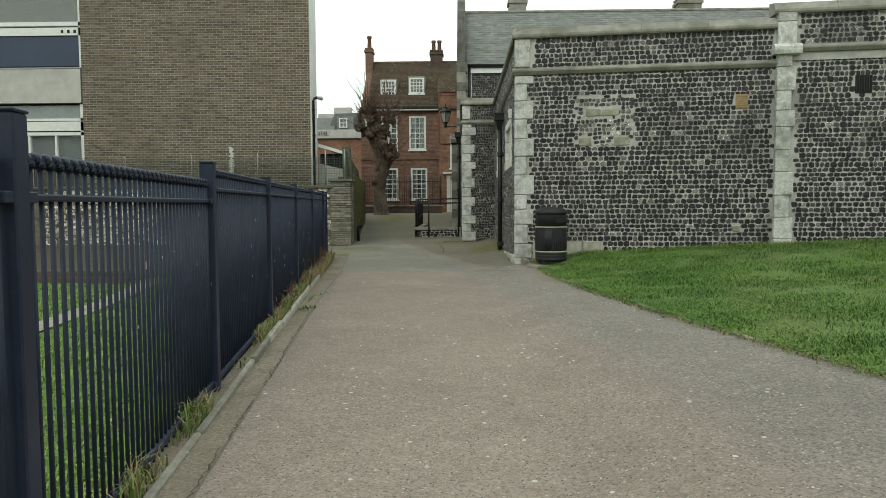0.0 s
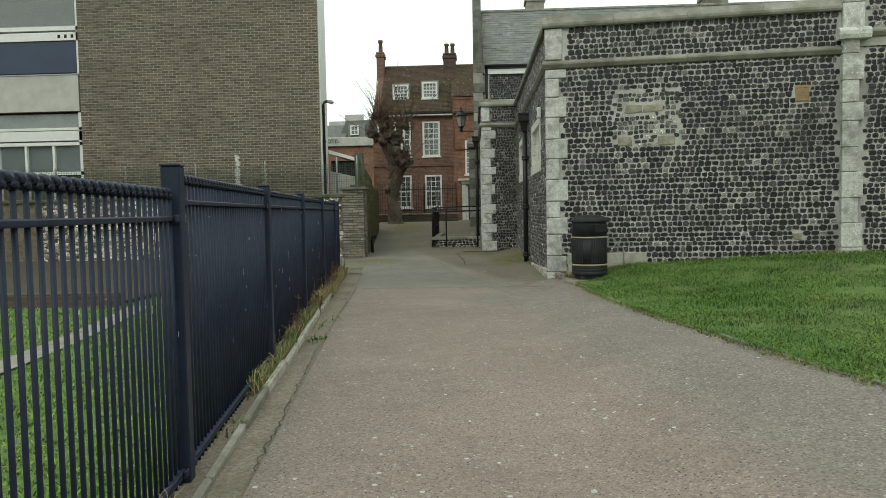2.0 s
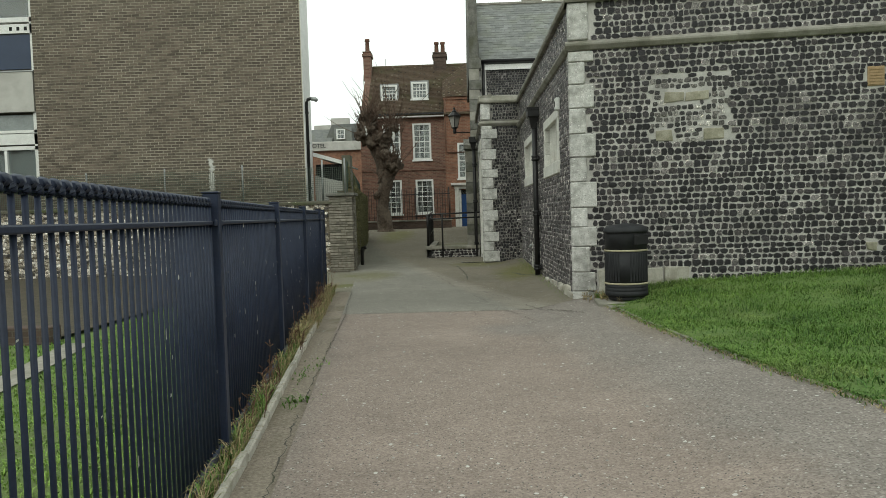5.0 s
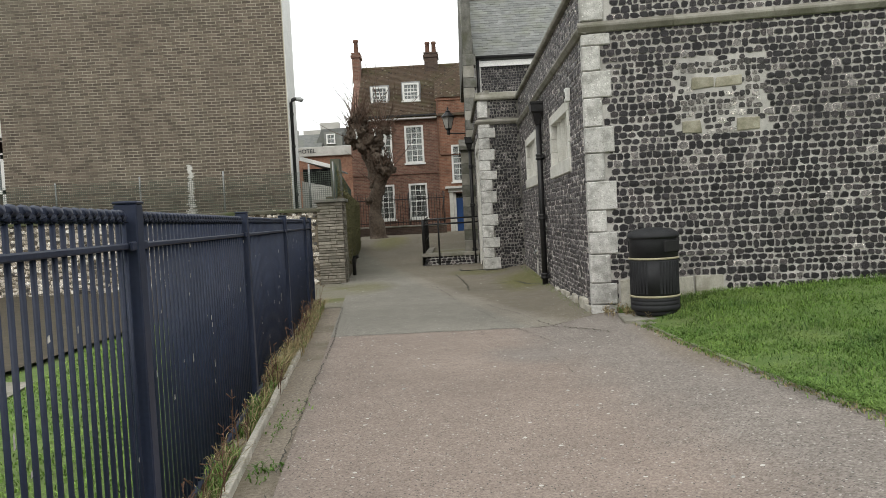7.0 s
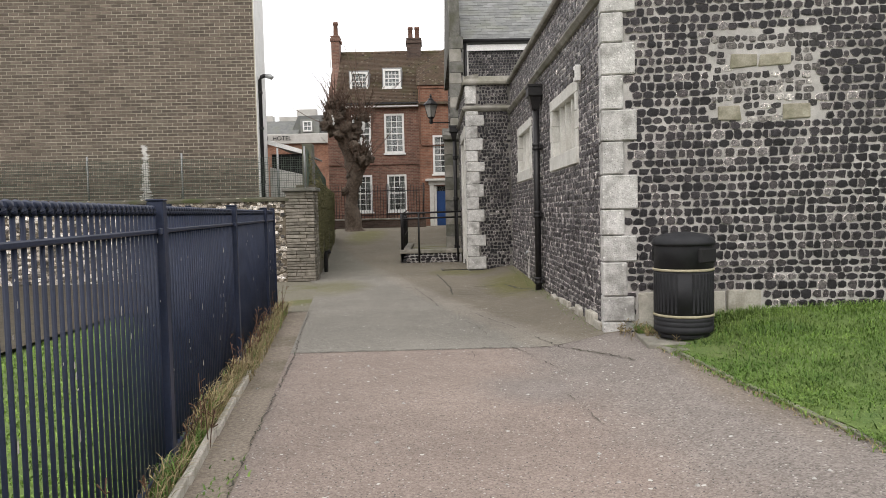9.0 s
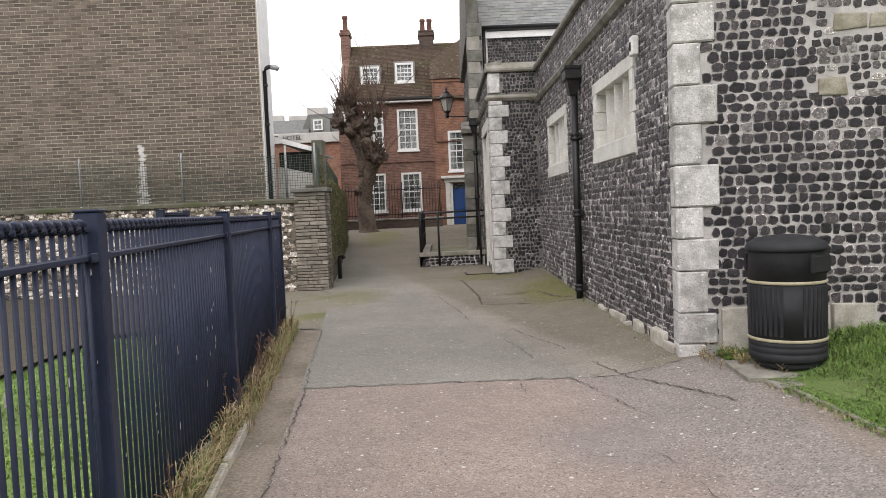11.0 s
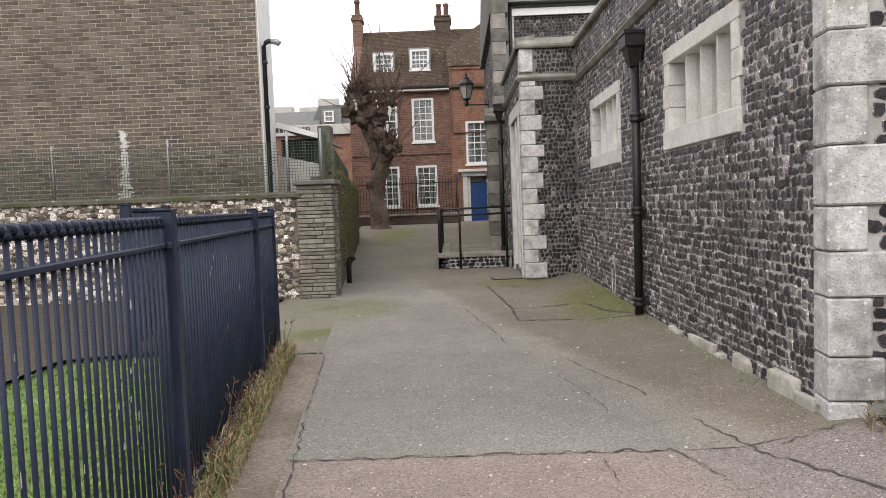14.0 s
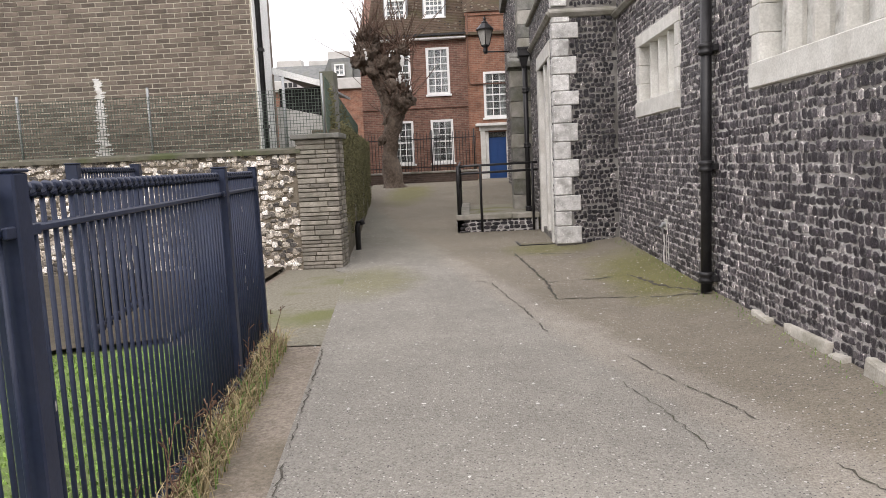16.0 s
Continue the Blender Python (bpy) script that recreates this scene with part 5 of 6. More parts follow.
# ---- litter bin ----
def litter_bin(m):
    t = thing("litter_bin", m, "round black ribbed litter bin with two dull gold bands", "bin")
    bm = bmesh.new()
    lathe(bm, [(0.235, 0.0), (0.245, 0.02), (0.245, 0.06)], 32)
    part("foot", bm, BIN_BLACK, t)
    bm = bmesh.new()
    lathe(bm, [(0.27, 0.055), (0.285, 0.075), (0.285, 0.12), (0.278, 0.125), (0.285, 0.135), (0.285, 0.17), (0.279, 0.175), (0.285, 0.185), (0.287, 0.22)], 40)
    part("base", bm, BIN_BLACK, t)
    for z in (0.222, 0.69):
        bm = bmesh.new()
        lathe(bm, [(0.287, z), (0.293, z + 0.004), (0.293, z + 0.022), (0.287, z + 0.026)], 40)
        part("band", bm, GOLD, t, "dull gold band")
    bm = bmesh.new()
    lathe(bm, [(0.284, 0.249), (0.284, 0.689)], 64)
    body = part("body", bm, BIN_BLACK, t)
    bm = bmesh.new()
    box(bm, -0.012, 0.012, -0.2895, -0.28, 0.27, 0.67, 0.003)
    rib = to_mesh("rib", bm, BIN_BLACK)
    for k in range(44):
        a = 2 * math.pi * k / 44
        if k % 11 < 8:
            part("rib", rib, None, body, m=Matrix.Rotation(a, 4, "Z"))
    bm = bmesh.new()
    lathe(bm, [(0.283, 0.717), (0.278, 0.95), (0.278, 0.951)], 40)
    part("upper_body", bm, BIN_BLACK, t)
    bm = bmesh.new()
    lathe(bm, [(0.27, 0.952), (0.3, 0.957), (0.303, 0.98), (0.285, 1.02), (0.22, 1.06), (0.1, 1.08), (0.02, 1.085)], 40)
    part("lid", bm, BIN_BLACK, t, "domed black lid")
    # black blocks instead of openings; the slot's shade is in their colour
    for a in (35, 215):
        bm = bmesh.new()
        box(bm, -0.13, 0.13, -0.292, -0.24, 0.77, 0.93, 0.02, Matrix.Rotation(radians(a), 4, "Z"))
        part("aperture", bm, DARK, t, "dark posting slot")
    return t


litter_bin(pose(1.53, 13.25, ground_z(1.53, 13.25) + 0.045) @ Matrix.Diagonal((1, 1, 0.95, 1)))


# ---- raised entrance platform ----
plat = thing("entrance_platform", ID, "low flint plinth with stone slab edge beside the doorway", "platform", kind="structure")
bm = bmesh.new()
box(bm, 0, 1.66, 0, 0.22, 0.3, 0.7)
pf = part("plinth_front", bm, MORTAR, plat, "", pose(-1.8, 25.85, 0))
stone_field(pf, 0.02, 1.66, 0.38, 0.69, [], 0.09, 0.13, 0.016, FLINT, (0, 2, 0, 1), seed=81, gap=1.08)
bm = bmesh.new()
box(bm, 0, 4.4, 0, 0.22, 0.3, 0.7)
ps = part("plinth_side", bm, MORTAR, plat, "", pose(-1.8, 30.25, 0, 0, 0, -90))
stone_field(ps, 0.02, 4.38, 0.38, 0.69, [], 0.09, 0.13, 0.016, FLINT, seed=82, gap=1.08)
for i in range(3):
    boxpart("edge_slab", (-1.83 + i * 0.575, -1.26 + i * 0.575, 25.8, 26.1, 0.702, 0.81), KERB, plat, "pale worn edge slab", 0.012)
for i in range(5):
    boxpart("edge_slab", (-1.83, -1.55, 26.105 + i * 0.83, 26.93 + i * 0.83, 0.702, 0.81), KERB, plat, "", 0.012)
boxpart("floor_slab", (-1.6, -0.1, 26.0, 30.2, 0.5, 0.74), MOSS_TAR, plat, "mossy platform floor")

rail = thing("handrail", pose(0, 0, 0.09), "black iron double handrail round the platform", "railing")
for pts in (
    [(-0.12, 25.98, 1.74), (-1.6, 25.98, 1.72), (-1.72, 26.0, 1.7), (-1.76, 26.1, 1.68)],
    [(-0.12, 25.98, 1.59), (-1.6, 25.98, 1.57), (-1.76, 26.06, 1.55)],
    [(-1.76, 26.1, 1.68), (-1.76, 30.0, 1.8)],
    [(-1.76, 26.06, 1.55), (-1.76, 30.0, 1.65)],
    [(-1.76, 26.06, 1.0), (-1.76, 30.0, 1.15)],
):
    bm = bmesh.new()
    tube(bm, pts, 0.024, 8)
    part("rail", bm, BLACK_IRON, rail)
for x, y, z0 in ((-1.3, 25.82, 0.42), (-0.24, 25.82, 0.42), (-1.76, 26.02, 0.72), (-1.76, 27.3, 0.72), (-1.76, 28.6, 0.72), (-1.76, 29.9, 0.72)):
    bm = bmesh.new()
    tube(bm, [(x, y - 0.03, z0 - 0.05), (x, y - 0.03, 1.5), (x, y + 0.1 if y < 25.9 else y, 1.72)], 0.042 if abs(y - 26.02) < 0.01 else 0.026, 8)
    part("post", bm, BLACK_IRON, rail)
for i in range(24):
    y = 26.15 + i * 0.16
    bm = bmesh.new()
    tube(bm, [(-1.76, y, 0.72), (-1.76, y, 1.56)], 0.011, 6)
    part("baluster", bm, BLACK_IRON, rail)
cover = thing("manhole_cover", pose(-0.4, 23.7, ground_z(-0.4, 23.7) + 0.018, 0, 0, 4), "rectangular iron manhole cover set in asphalt", "manhole cover", kind="structure")
boxpart("frame", (-0.33, 0.33, -0.3, 0.3, -0.02, 0.004), BLACK_IRON, cover)
boxpart("plate", (-0.29, 0.29, -0.26, 0.26, 0.0045, 0.009), GREY_TAR, cover, "asphalt-filled plate")

# ---- wall lantern ----
lant = thing("wall_lantern", pose(-0.87, 34.1, 5.3), "black iron street lantern with frosted panes on a wall bracket", "lantern")
bm = bmesh.new()
tube(bm, [(0.78, 0, -0.05), (0.0, 0, -0.02), (-0.04, 0, 0.0), (0, 0, 0.12)], 0.025, 8)
tube(bm, [(0.76, 0, -0.35), (0.76, 0, 0.12)], 0.03, 8)
part("bracket", bm, BLACK_IRON, lant)
bm = bmesh.new()
lathe(bm, [(0.05, -0.08), (0.08, 0.0), (0.06, 0.1), (0.13, 0.16), (0.13, 0.19)], 4, smooth=False)
part("base", bm, BLACK_IRON, lant)
bm = bmesh.new()
lathe(bm, [(0.12, 0.191), (0.235, 0.64)], 4, smooth=False)
part("pane", bm, CURTAIN, lant, "frosted lantern glass")
for k in range(4):
    a = math.pi / 2 * k
    bm = bmesh.new()
    tube(bm, [(0.125 * math.cos(a), 0.125 * math.sin(a), 0.18), (0.243 * math.cos(a), 0.243 * math.sin(a), 0.65)], 0.014, 5)
    part("frame_bar", bm, BLACK_IRON, lant)
bm = bmesh.new()
lathe(bm, [(0.28, 0.64), (0.28, 0.67), (0.13, 0.82), (0.1, 0.83), (0.1, 0.88), (0.04, 0.92), (0.03, 0.95), (0.05, 0.98), (0.01, 1.06)], 8, smooth=False)
part("roof", bm, BLACK_IRON, lant)

# ---- old house ----
house = thing("old_house", ID, "old red brick house with mossy tiled roof and white sash windows", "house")
WINS = [(-4.8, -3.84, 1.9, 3.72), (-3.1, -2.14, 1.9, 3.72), (-4.8, -3.84, 4.78, 6.72), (-3.18, -2.2, 4.78, 6.72)]
bm = bmesh.new()
holed(bm, -5.98, -1.46, 0.8, 7.1, WINS, 42.0, 42.4)
part("wall", bm, RED_BRICK, house, "weathered red brick front")
bm = bmesh.new()
holed(bm, -1.46, 5, 0.8, 8.1, [(-0.8, 0.26, 3.7, 5.6), (-0.72, 0.14, 1.1, 3.1)], 41.85, 42.4)
part("wall", bm, ORANGE_BRICK, house, "brighter orange brick wing")
bm = bmesh.new()
poly(bm, [(42.2, 0.8), (42.2, 7.3), (45.6, 10.5), (49, 7.3), (49, 0.8)], -5.98, -5.62, "yz")
box(bm, -5.6, 5, 48.6, 49, 0.8, 7.2)
box(bm, 4.6, 5, 42.4, 48.6, 0.8, 8)
part("gable_wall", bm, RED_BRICK, house)
# added black sheet across the house, painted as unlit rooms
boxpart("dark_backer", (-5.6, 4.5, 42.9, 43.0, 0.8, 7.0), DARK, house)
for z, d in ((4.22, 0.05), (4.3, 0.03)):
    boxpart("string_course", (-5.98, -1.47, 42 - d, 41.999, z, z + 0.075), RED_BRICK, house)
boxpart("cornice", (-5.9, -1.47, 41.72, 41.998, 7.02, 7.2), WHITE, house, "white painted eaves cornice", 0.02)
boxpart("gutter", (-5.9, -1.47, 41.64, 41.719, 7.16, 7.24), BLACK_IRON, house)
boxpart("parapet_band", (-1.5, 5, 41.8, 41.849, 7.9, 8.0), ORANGE_BRICK, house)
bm = bmesh.new()
tube(bm, [(-1.4, 41.8, 8.0), (-1.4, 41.8, 5.2), (-1.3, 41.8, 5.1), (0.2, 41.8, 5.1)], 0.03, 6)
part("downpipe", bm, TERRACOTTA, house)


def roof_rows(name, u0, u1, base, dv, n, material, parent, lab):
    """A tiled slope made of overlapping courses."""
    bm = bmesh.new()
    (y0, z0), (dy, dz) = base, dv
    for i in range(n):
        a = (y0 + dy * i, z0 + dz * i)
        vs = [bm.verts.new(p) for p in ((u0, a[0], a[1] + 0.03), (u1, a[0], a[1] + 0.03), (u1, a[0] + dy, a[1] + dz - 0.02), (u0, a[0] + dy, a[1] + dz - 0.02), (u0, a[0], a[1] - 0.02), (u1, a[0], a[1] - 0.02))]
        bm.faces.new((vs[0], vs[1], vs[2], vs[3]))
        bm.faces.new((vs[4], vs[5], vs[1], vs[0]))
    bmesh.ops.remove_doubles(bm, verts=bm.verts, dist=1e-4)
    return part(name, bm, material, parent, lab)


roof_rows("roof", -5.62, 5, (41.7, 7.12), (0.1, 0.0865), 39, TILE, house, "mossy brown clay tile roof")
bm = bmesh.new()
poly(bm, [(45.6, 10.5), (49.2, 7.1), (49.0, 7.0), (45.5, 10.35)], -5.62, 5, "yz")
part("roof", bm, TILE, house)
bm = bmesh.new()
vs = [bm.verts.new(p) for p in ((-1.55, 41.75, 8.05), (5, 41.75, 8.05), (5, 45.2, 11.0), (0.6, 45.2, 11.0), (-1.55, 44.0, 9.3))]
bm.faces.new((vs[0], vs[1], vs[2], vs[3]))
bm.faces.new((vs[0], vs[3], vs[4]))
bmesh.ops.solidify(bm, geom=list(bm.faces), thickness=0.12)
part("wing_roof", bm, TILE, house, "hipped tile roof of the wing")
boxpart("ridge", (-5.62, 0.5, 45.5, 45.7, 10.42, 10.56), TILE, house, "", 0.03)
chimney("chimney", house, -5.84, 45.2, 9.6, 11.2, 0.42, 0.85, (0.0,), RED_BRICK, 0.85, 0.13)
chimney("chimney", house, -1.68, 45.6, 10.0, 11.1, 0.74, 0.9, (-0.18, 0.18), DARK_BRICK, 0.72, 0.13)


def sash(parent, x0, x1, z0, z1, y, cols=3, rows=6, curtain=True, sill=True):
    w = part("window", bmesh.new(), WHITE, parent, "white painted sash window with small panes")
    f = 0.1
    for d in ((x0, x0 + f, z0, z1), (x1 - f, x1, z0, z1), (x0 + f, x1 - f, z0, z0 + f * 0.9), (x0 + f, x1 - f, z1 - f * 0.9, z1)):
        boxpart("window_frame", (d[0], d[1], y - 0.03, y + 0.12, d[2], d[3]), WHITE, w)
    a, b, c, d = x0 + f, x1 - f, z0 + f * 0.9, z1 - f * 0.9
    for i in range(1, cols):
        x = a + (b - a) * i / cols
        boxpart("glazing_bar", (x - 0.016, x + 0.016, y + 0.02, y + 0.06, c, d), WHITE, w)
    for i in range(1, rows):
        z = c + (d - c) * i / rows
        t = 0.03 if i == rows // 2 else 0.016
        boxpart("glazing_bar", (a, b, y + 0.022, y + 0.062, z - t, z + t), WHITE, w)
    boxpart("pane", (a, b, y + 0.07, y + 0.076, c, d), GLASS, w)
    # black sheet behind each sash, room shade put into its colour
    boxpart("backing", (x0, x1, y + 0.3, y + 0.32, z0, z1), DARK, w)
    if curtain:
        for s in (0, 1):
            bm = bmesh.new()
            pts = [(a + (b - a) * (i / 14), y + 0.2 + 0.025 * math.sin(i * 1.9)) for i in range(15) if (i < 5 + s) or (i > 9)]
            half = [p for p in pts if (p[0] < (a + b) / 2) == (s == 0)]
            for (xa, ya), (xb, yb) in zip(half, half[1:]):
                vs = [bm.verts.new(p) for p in ((xa, ya, c), (xb, yb, c), (xb, yb, d), (xa, ya, d))]
                bm.faces.new(vs)
            part("curtain", bm, CURTAIN, w, "pale drawn-back curtain")
    if sill:
        boxpart("window_sill", (x0 - 0.06, x1 + 0.06, y - 0.1, y + 0.05, z0 - 0.08, z0 - 0.001), WHITE, w)


for i, q in enumerate(WINS):
    sash(house, *q, 42.03)
sash(house, -0.8, 0.26, 3.7, 5.6, 41.88)
for x0, x1, z0, z1 in ((-4.9, -4.0, 8.03, 8.95), (-3.22, -2.34, 8.15, 9.07)):
    dm = boxpart("dormer", (x0 - 0.06, x1 + 0.06, 42.98, 44.6, z0 - 0.1, z1 + 0.1), LEAD, house, "lead-clad dormer with a white casement")
    sash(dm.parent, x0, x1, z0, z1, 42.86, 4, 4, False)
dr = part("door", bmesh.new(), BLUE_DOOR, house, "blue panelled front door in a pale classical surround")
boxpart("leaf", (-0.66, 0.08, 41.98, 42.04, 1.1, 2.86), BLUE_DOOR, dr)
for x in (-0.56, -0.22):
    for z, h in ((1.25, 0.5), (1.85, 0.8)):
        boxpart("panel", (x, x + 0.26, 41.962, 41.979, z, z + h), BLUE_DOOR, dr, "", 0.006)
boxpart("fanlight", (-0.66, 0.08, 41.98, 42.0, 2.88, 3.1), GLASS, dr)
for d in ((-0.78, -0.66, 41.8, 42.1, 1.1, 3.12), (0.08, 0.2, 41.8, 42.1, 1.1, 3.12), (-1.0, -0.79, 41.7, 41.849, 1.1, 3.15), (0.21, 0.42, 41.7, 41.849, 1.1, 3.15), (-1.05, 0.47, 41.66, 41.849, 3.151, 3.34), (-1.2, 0.6, 41.5, 41.849, 3.341, 3.46)):
    boxpart("surround", d, WINDOW_STONE, dr, "", 0.01)
# forecourt wall with iron railings
fc = thing("forecourt_railing", ID, "tall iron railings on a low dark brick wall before the house", "railing")
boxpart("low_wall", (-7.5, -1.2, 39.9, 40.15, 0.9, 1.5), DARK_BRICK, fc, "low sooty brick wall")
boxpart("wall_coping", (-7.55, -1.15, 39.86, 40.19, 1.501, 1.58), COPING, fc, "", 0.015)
boxpart("low_wall", (0.2, 3, 39.9, 40.15, 0.9, 1.5), DARK_BRICK, fc)
for z in (1.72, 2.85):
    boxpart("rail", (-7.4, -1.25, 40.0, 40.04, z, z + 0.035), BLACK_IRON, fc)
bm = bmesh.new()
tube(bm, [(0, 0, 1.575), (0, 0, 3.05), (0, 0, 3.17)], [0.012, 0.012, 0.002], 5)
rod = to_mesh("bar", bm, BLACK_IRON)
for i in range(48):
    part("bar", rod, None, fc, m=Matrix.Translation((-7.35 + i * 0.13, 40.02, 0)))
for x in (-6.2, -4.6, -3.0, -1.3):
    bm = bmesh.new()
    tube(bm, [(x, 40.02, 1.575), (x, 40.02, 3.2)], 0.03, 8)
    part("post", bm, BLACK_IRON, fc)

# ---- pollarded tree ----
tree = thing("pollard_tree", pose(-4.25, 37.0, 0), "leafless pollarded tree with knobbly burrs and thin shoots", "tree")


def limb(bm, pts, radii, seed, sides=14, lump=0.2):
    fine, rr = [], []
    for i in range(len(pts) - 1):
        for k in range(5):
            f = k / 5
            fine.append(Vector(pts[i]).lerp(Vector(pts[i + 1]), f))
            rr.append(radii[i] + (radii[i + 1] - radii[i]) * f)
    fine.append(Vector(pts[-1]))
    rr.append(radii[-1])
    n0 = len(bm.verts)
    tube(bm, fine, rr, sides)
    bm.verts.ensure_lookup_table()
    c = [p for p in fine for _ in range(sides)]
    for j, v in enumerate(list(bm.verts)[n0:]):
        d = v.co - c[j]
        v.co = c[j] + d * (1 + lump * noise.noise(v.co * 2.7 + Vector((seed, 0, 0))) + lump * 0.7 * noise.noise(v.co * 7 + Vector((seed, 5, 0))))


def burr(bm, c, rad, seed):
    n0 = len(bm.verts)
    bmesh.ops.create_icosphere(bm, subdivisions=4, radius=rad, matrix=Matrix.Translation(c))
    bm.verts.ensure_lookup_table()
    for v in list(bm.verts)[n0:]:
        d = v.co - Vector(c)
        v.co = Vector(c) + d * (1 + 0.6 * noise.noise(v.co * 3.2 + Vector((seed, 0, 0))) + 0.4 * noise.noise(v.co * 8) + 0.28 * noise.noise(v.co * 19))


bm = bmesh.new()
limb(bm, [(0, 0, 0.75), (-0.02, 0, 1.25), (-0.1, 0, 2.4), (0.05, 0, 3.4), (0.28, 0, 4.1)], [0.55, 0.36, 0.28, 0.33, 0.38], 1, lump=0.32)
limb(bm, [(0.05, 0, 3.4), (-0.1, 0, 4.3), (-0.3, 0.1, 5.1), (-0.62, 0.1, 5.8), (-0.72, 0, 6.5)], [0.3, 0.29, 0.34, 0.34, 0.2], 2, lump=0.35)
limb(bm, [(-0.25, 0, 4.9), (0.25, -0.1, 5.4), (0.5, -0.1, 5.9)], [0.26, 0.2, 0.13], 3, lump=0.35)
part("trunk", bm, BARK, tree, "rough knobbly trunk")
for i, (c, rad) in enumerate((((0.38, -0.1, 4.15), 0.42), ((-0.75, 0, 5.75), 0.48), ((-0.7, 0, 6.35), 0.34), ((-0.2, 0, 5.3), 0.46), ((0.12, -0.1, 4.55), 0.36), ((0.5, -0.1, 5.85), 0.25), ((-0.35, -0.2, 2.75), 0.16))):
    bm = bmesh.new()
    burr(bm, c, rad, i * 3.1)
    for f in bm.faces:
        f.smooth = True
    part("burr", bm, BARK, tree)
r = random.Random(91)
bm = bmesh.new()
for c, n, spread, ln in (((-0.7, 0, 6.4), 26, 0.7, 1.5), ((-0.75, 0, 5.8), 16, 1.2, 1.3), ((0.5, -0.1, 5.9), 26, 0.9, 2.0), ((0.42, -0.1, 4.2), 18, 1.3, 1.5), ((-0.2, 0, 5.4), 14, 0.8, 1.7), ((-0.1, -0.2, 3.6), 8, 1.4, 1.0)):
    for _ in range(n):
        p = Vector(c) + Vector((r.gauss(0, 0.15), r.gauss(0, 0.15), r.gauss(0, 0.15)))
        d = Vector((r.gauss(0, spread), r.gauss(0, spread), r.uniform(0.5, 1.3))).normalized()
        pts, L = [p], ln * r.uniform(0.6, 1.7)
        for k in range(4):
            d = (d + Vector((r.gauss(0, 0.12), r.gauss(0, 0.12), 0.14))).normalized()
            pts.append(pts[-1] + d * L / 4)
        tube(bm, pts, [0.026, 0.021, 0.017, 0.013, 0.008], 4, False)
for _ in range(420):
    f = r.random()
    c = ((0.3, -0.1, 4.2), (-0.7, 0, 5.8), (-0.7, 0, 6.35), (-0.2, 0, 5.3), (0.12, -0.1, 4.6), (0.5, -0.1, 5.8))[r.randrange(6)]
    d = Vector((r.gauss(0, 1), r.gauss(0, 1), r.gauss(0.3, 0.8))).normalized()
    p = Vector(c) + d * 0.3
    q = p + d * r.uniform(0.1, 0.25)
    tube(bm, [p, q, q + Vector((d.x * 0.2, d.y * 0.2, 0.5)) * r.uniform(0.2, 0.9)], [0.018, 0.013, 0.006], 4, False)
tagged(part("twig_growth", bm, TWIG, tree, "thin bare upright shoots"), kind="stuff")
for m in (pose(-4.98, 36.5, 5.75), pose(-3.85, 36.55, 4.9), pose(-3.72, 36.6, 5.5)):
    bm = bmesh.new()
    burr(bm, (0, 0, 0), 0.1, rnd.uniform(0, 9))
    for v in bm.verts:
        k = 0.35 + 0.9 * abs(noise.noise(v.co * 22))
        v.co.x, v.co.y, v.co.z = v.co.x * k + 0.9 * v.co.z * noise.noise(Vector((v.co.z * 14, 1, 0))), v.co.y * 0.3, v.co.z * 1.7 + 0.4 * v.co.x
    single("plastic_bag", bm, PLASTIC, "torn white plastic bag snagged in the tree", "bag", "snagged bags", m=m)

# ---- far roofs with a lettered parapet ----
hotel = thing("far_hotel", pose(0, 60, 0), "distant white hotel with slate mansard roof and dormer", "building")
boxpart("wall", (-22, -6.2, 0, 8, 0.5, 7.1), ORANGE_BRICK, hotel)
boxpart("parapet", (-22, -6.2, -0.25, 0.2, 7.101, 7.82), CONCRETE, hotel, "pale parapet carrying black letters", 0.03)
bm = bmesh.new()
poly(bm, [(0.3, 7.3), (2.4, 9.1), (6, 9.2), (8, 7.3)], -22, -10.9, "yz")
part("roof", bm, SLATE, hotel)
bm = bmesh.new()
poly(bm, [(-11.85, 7.3), (-10.95, 9.35), (-8.8, 9.4), (-6.2, 7.9), (-6.2, 7.3)], 1.5, 7, "xz")
part("roof", bm, SLATE, hotel)
boxpart("chimney", (-11.2, -9.7, 2.5, 3.2, 9.0, 10.0), CONCRETE, hotel)
boxpart("chimney", (-15, -13.2, 3.0, 3.8, 9.0, 9.6), CONCRETE, hotel)
boxpart("chimney", (-12.9, -11.5, 4.0, 4.6, 8.8, 9.65), CONCRETE, hotel)
sash(hotel, -10.5, -9.8, 8.1, 8.9, 0.9, 2, 2, False, False)
boxpart("dormer", (-10.7, -9.3, 1.05, 3.0, 7.5, 9.05), SLATE, hotel)
cu = bpy.data.curves.new("sign_letters", "FONT")
cu.body, cu.size, cu.extrude, cu.align_x = "HOTEL", 0.44, 0.012, "CENTER"
cu.materials.append(INK)
txt = new("sign_letters", cu)
txt.parent, txt.matrix_basis = hotel, pose(-11.87, -0.275, 7.36, 90, 0, 0)
for x0, x1 in ((-13.75, -13.52), (-13.44, -13.2), (-13.12, -12.88)):
    boxpart("sign_letter", (x0, x1, -0.28, -0.252, 7.36, 7.67), INK, hotel)
r = random.Random(17)
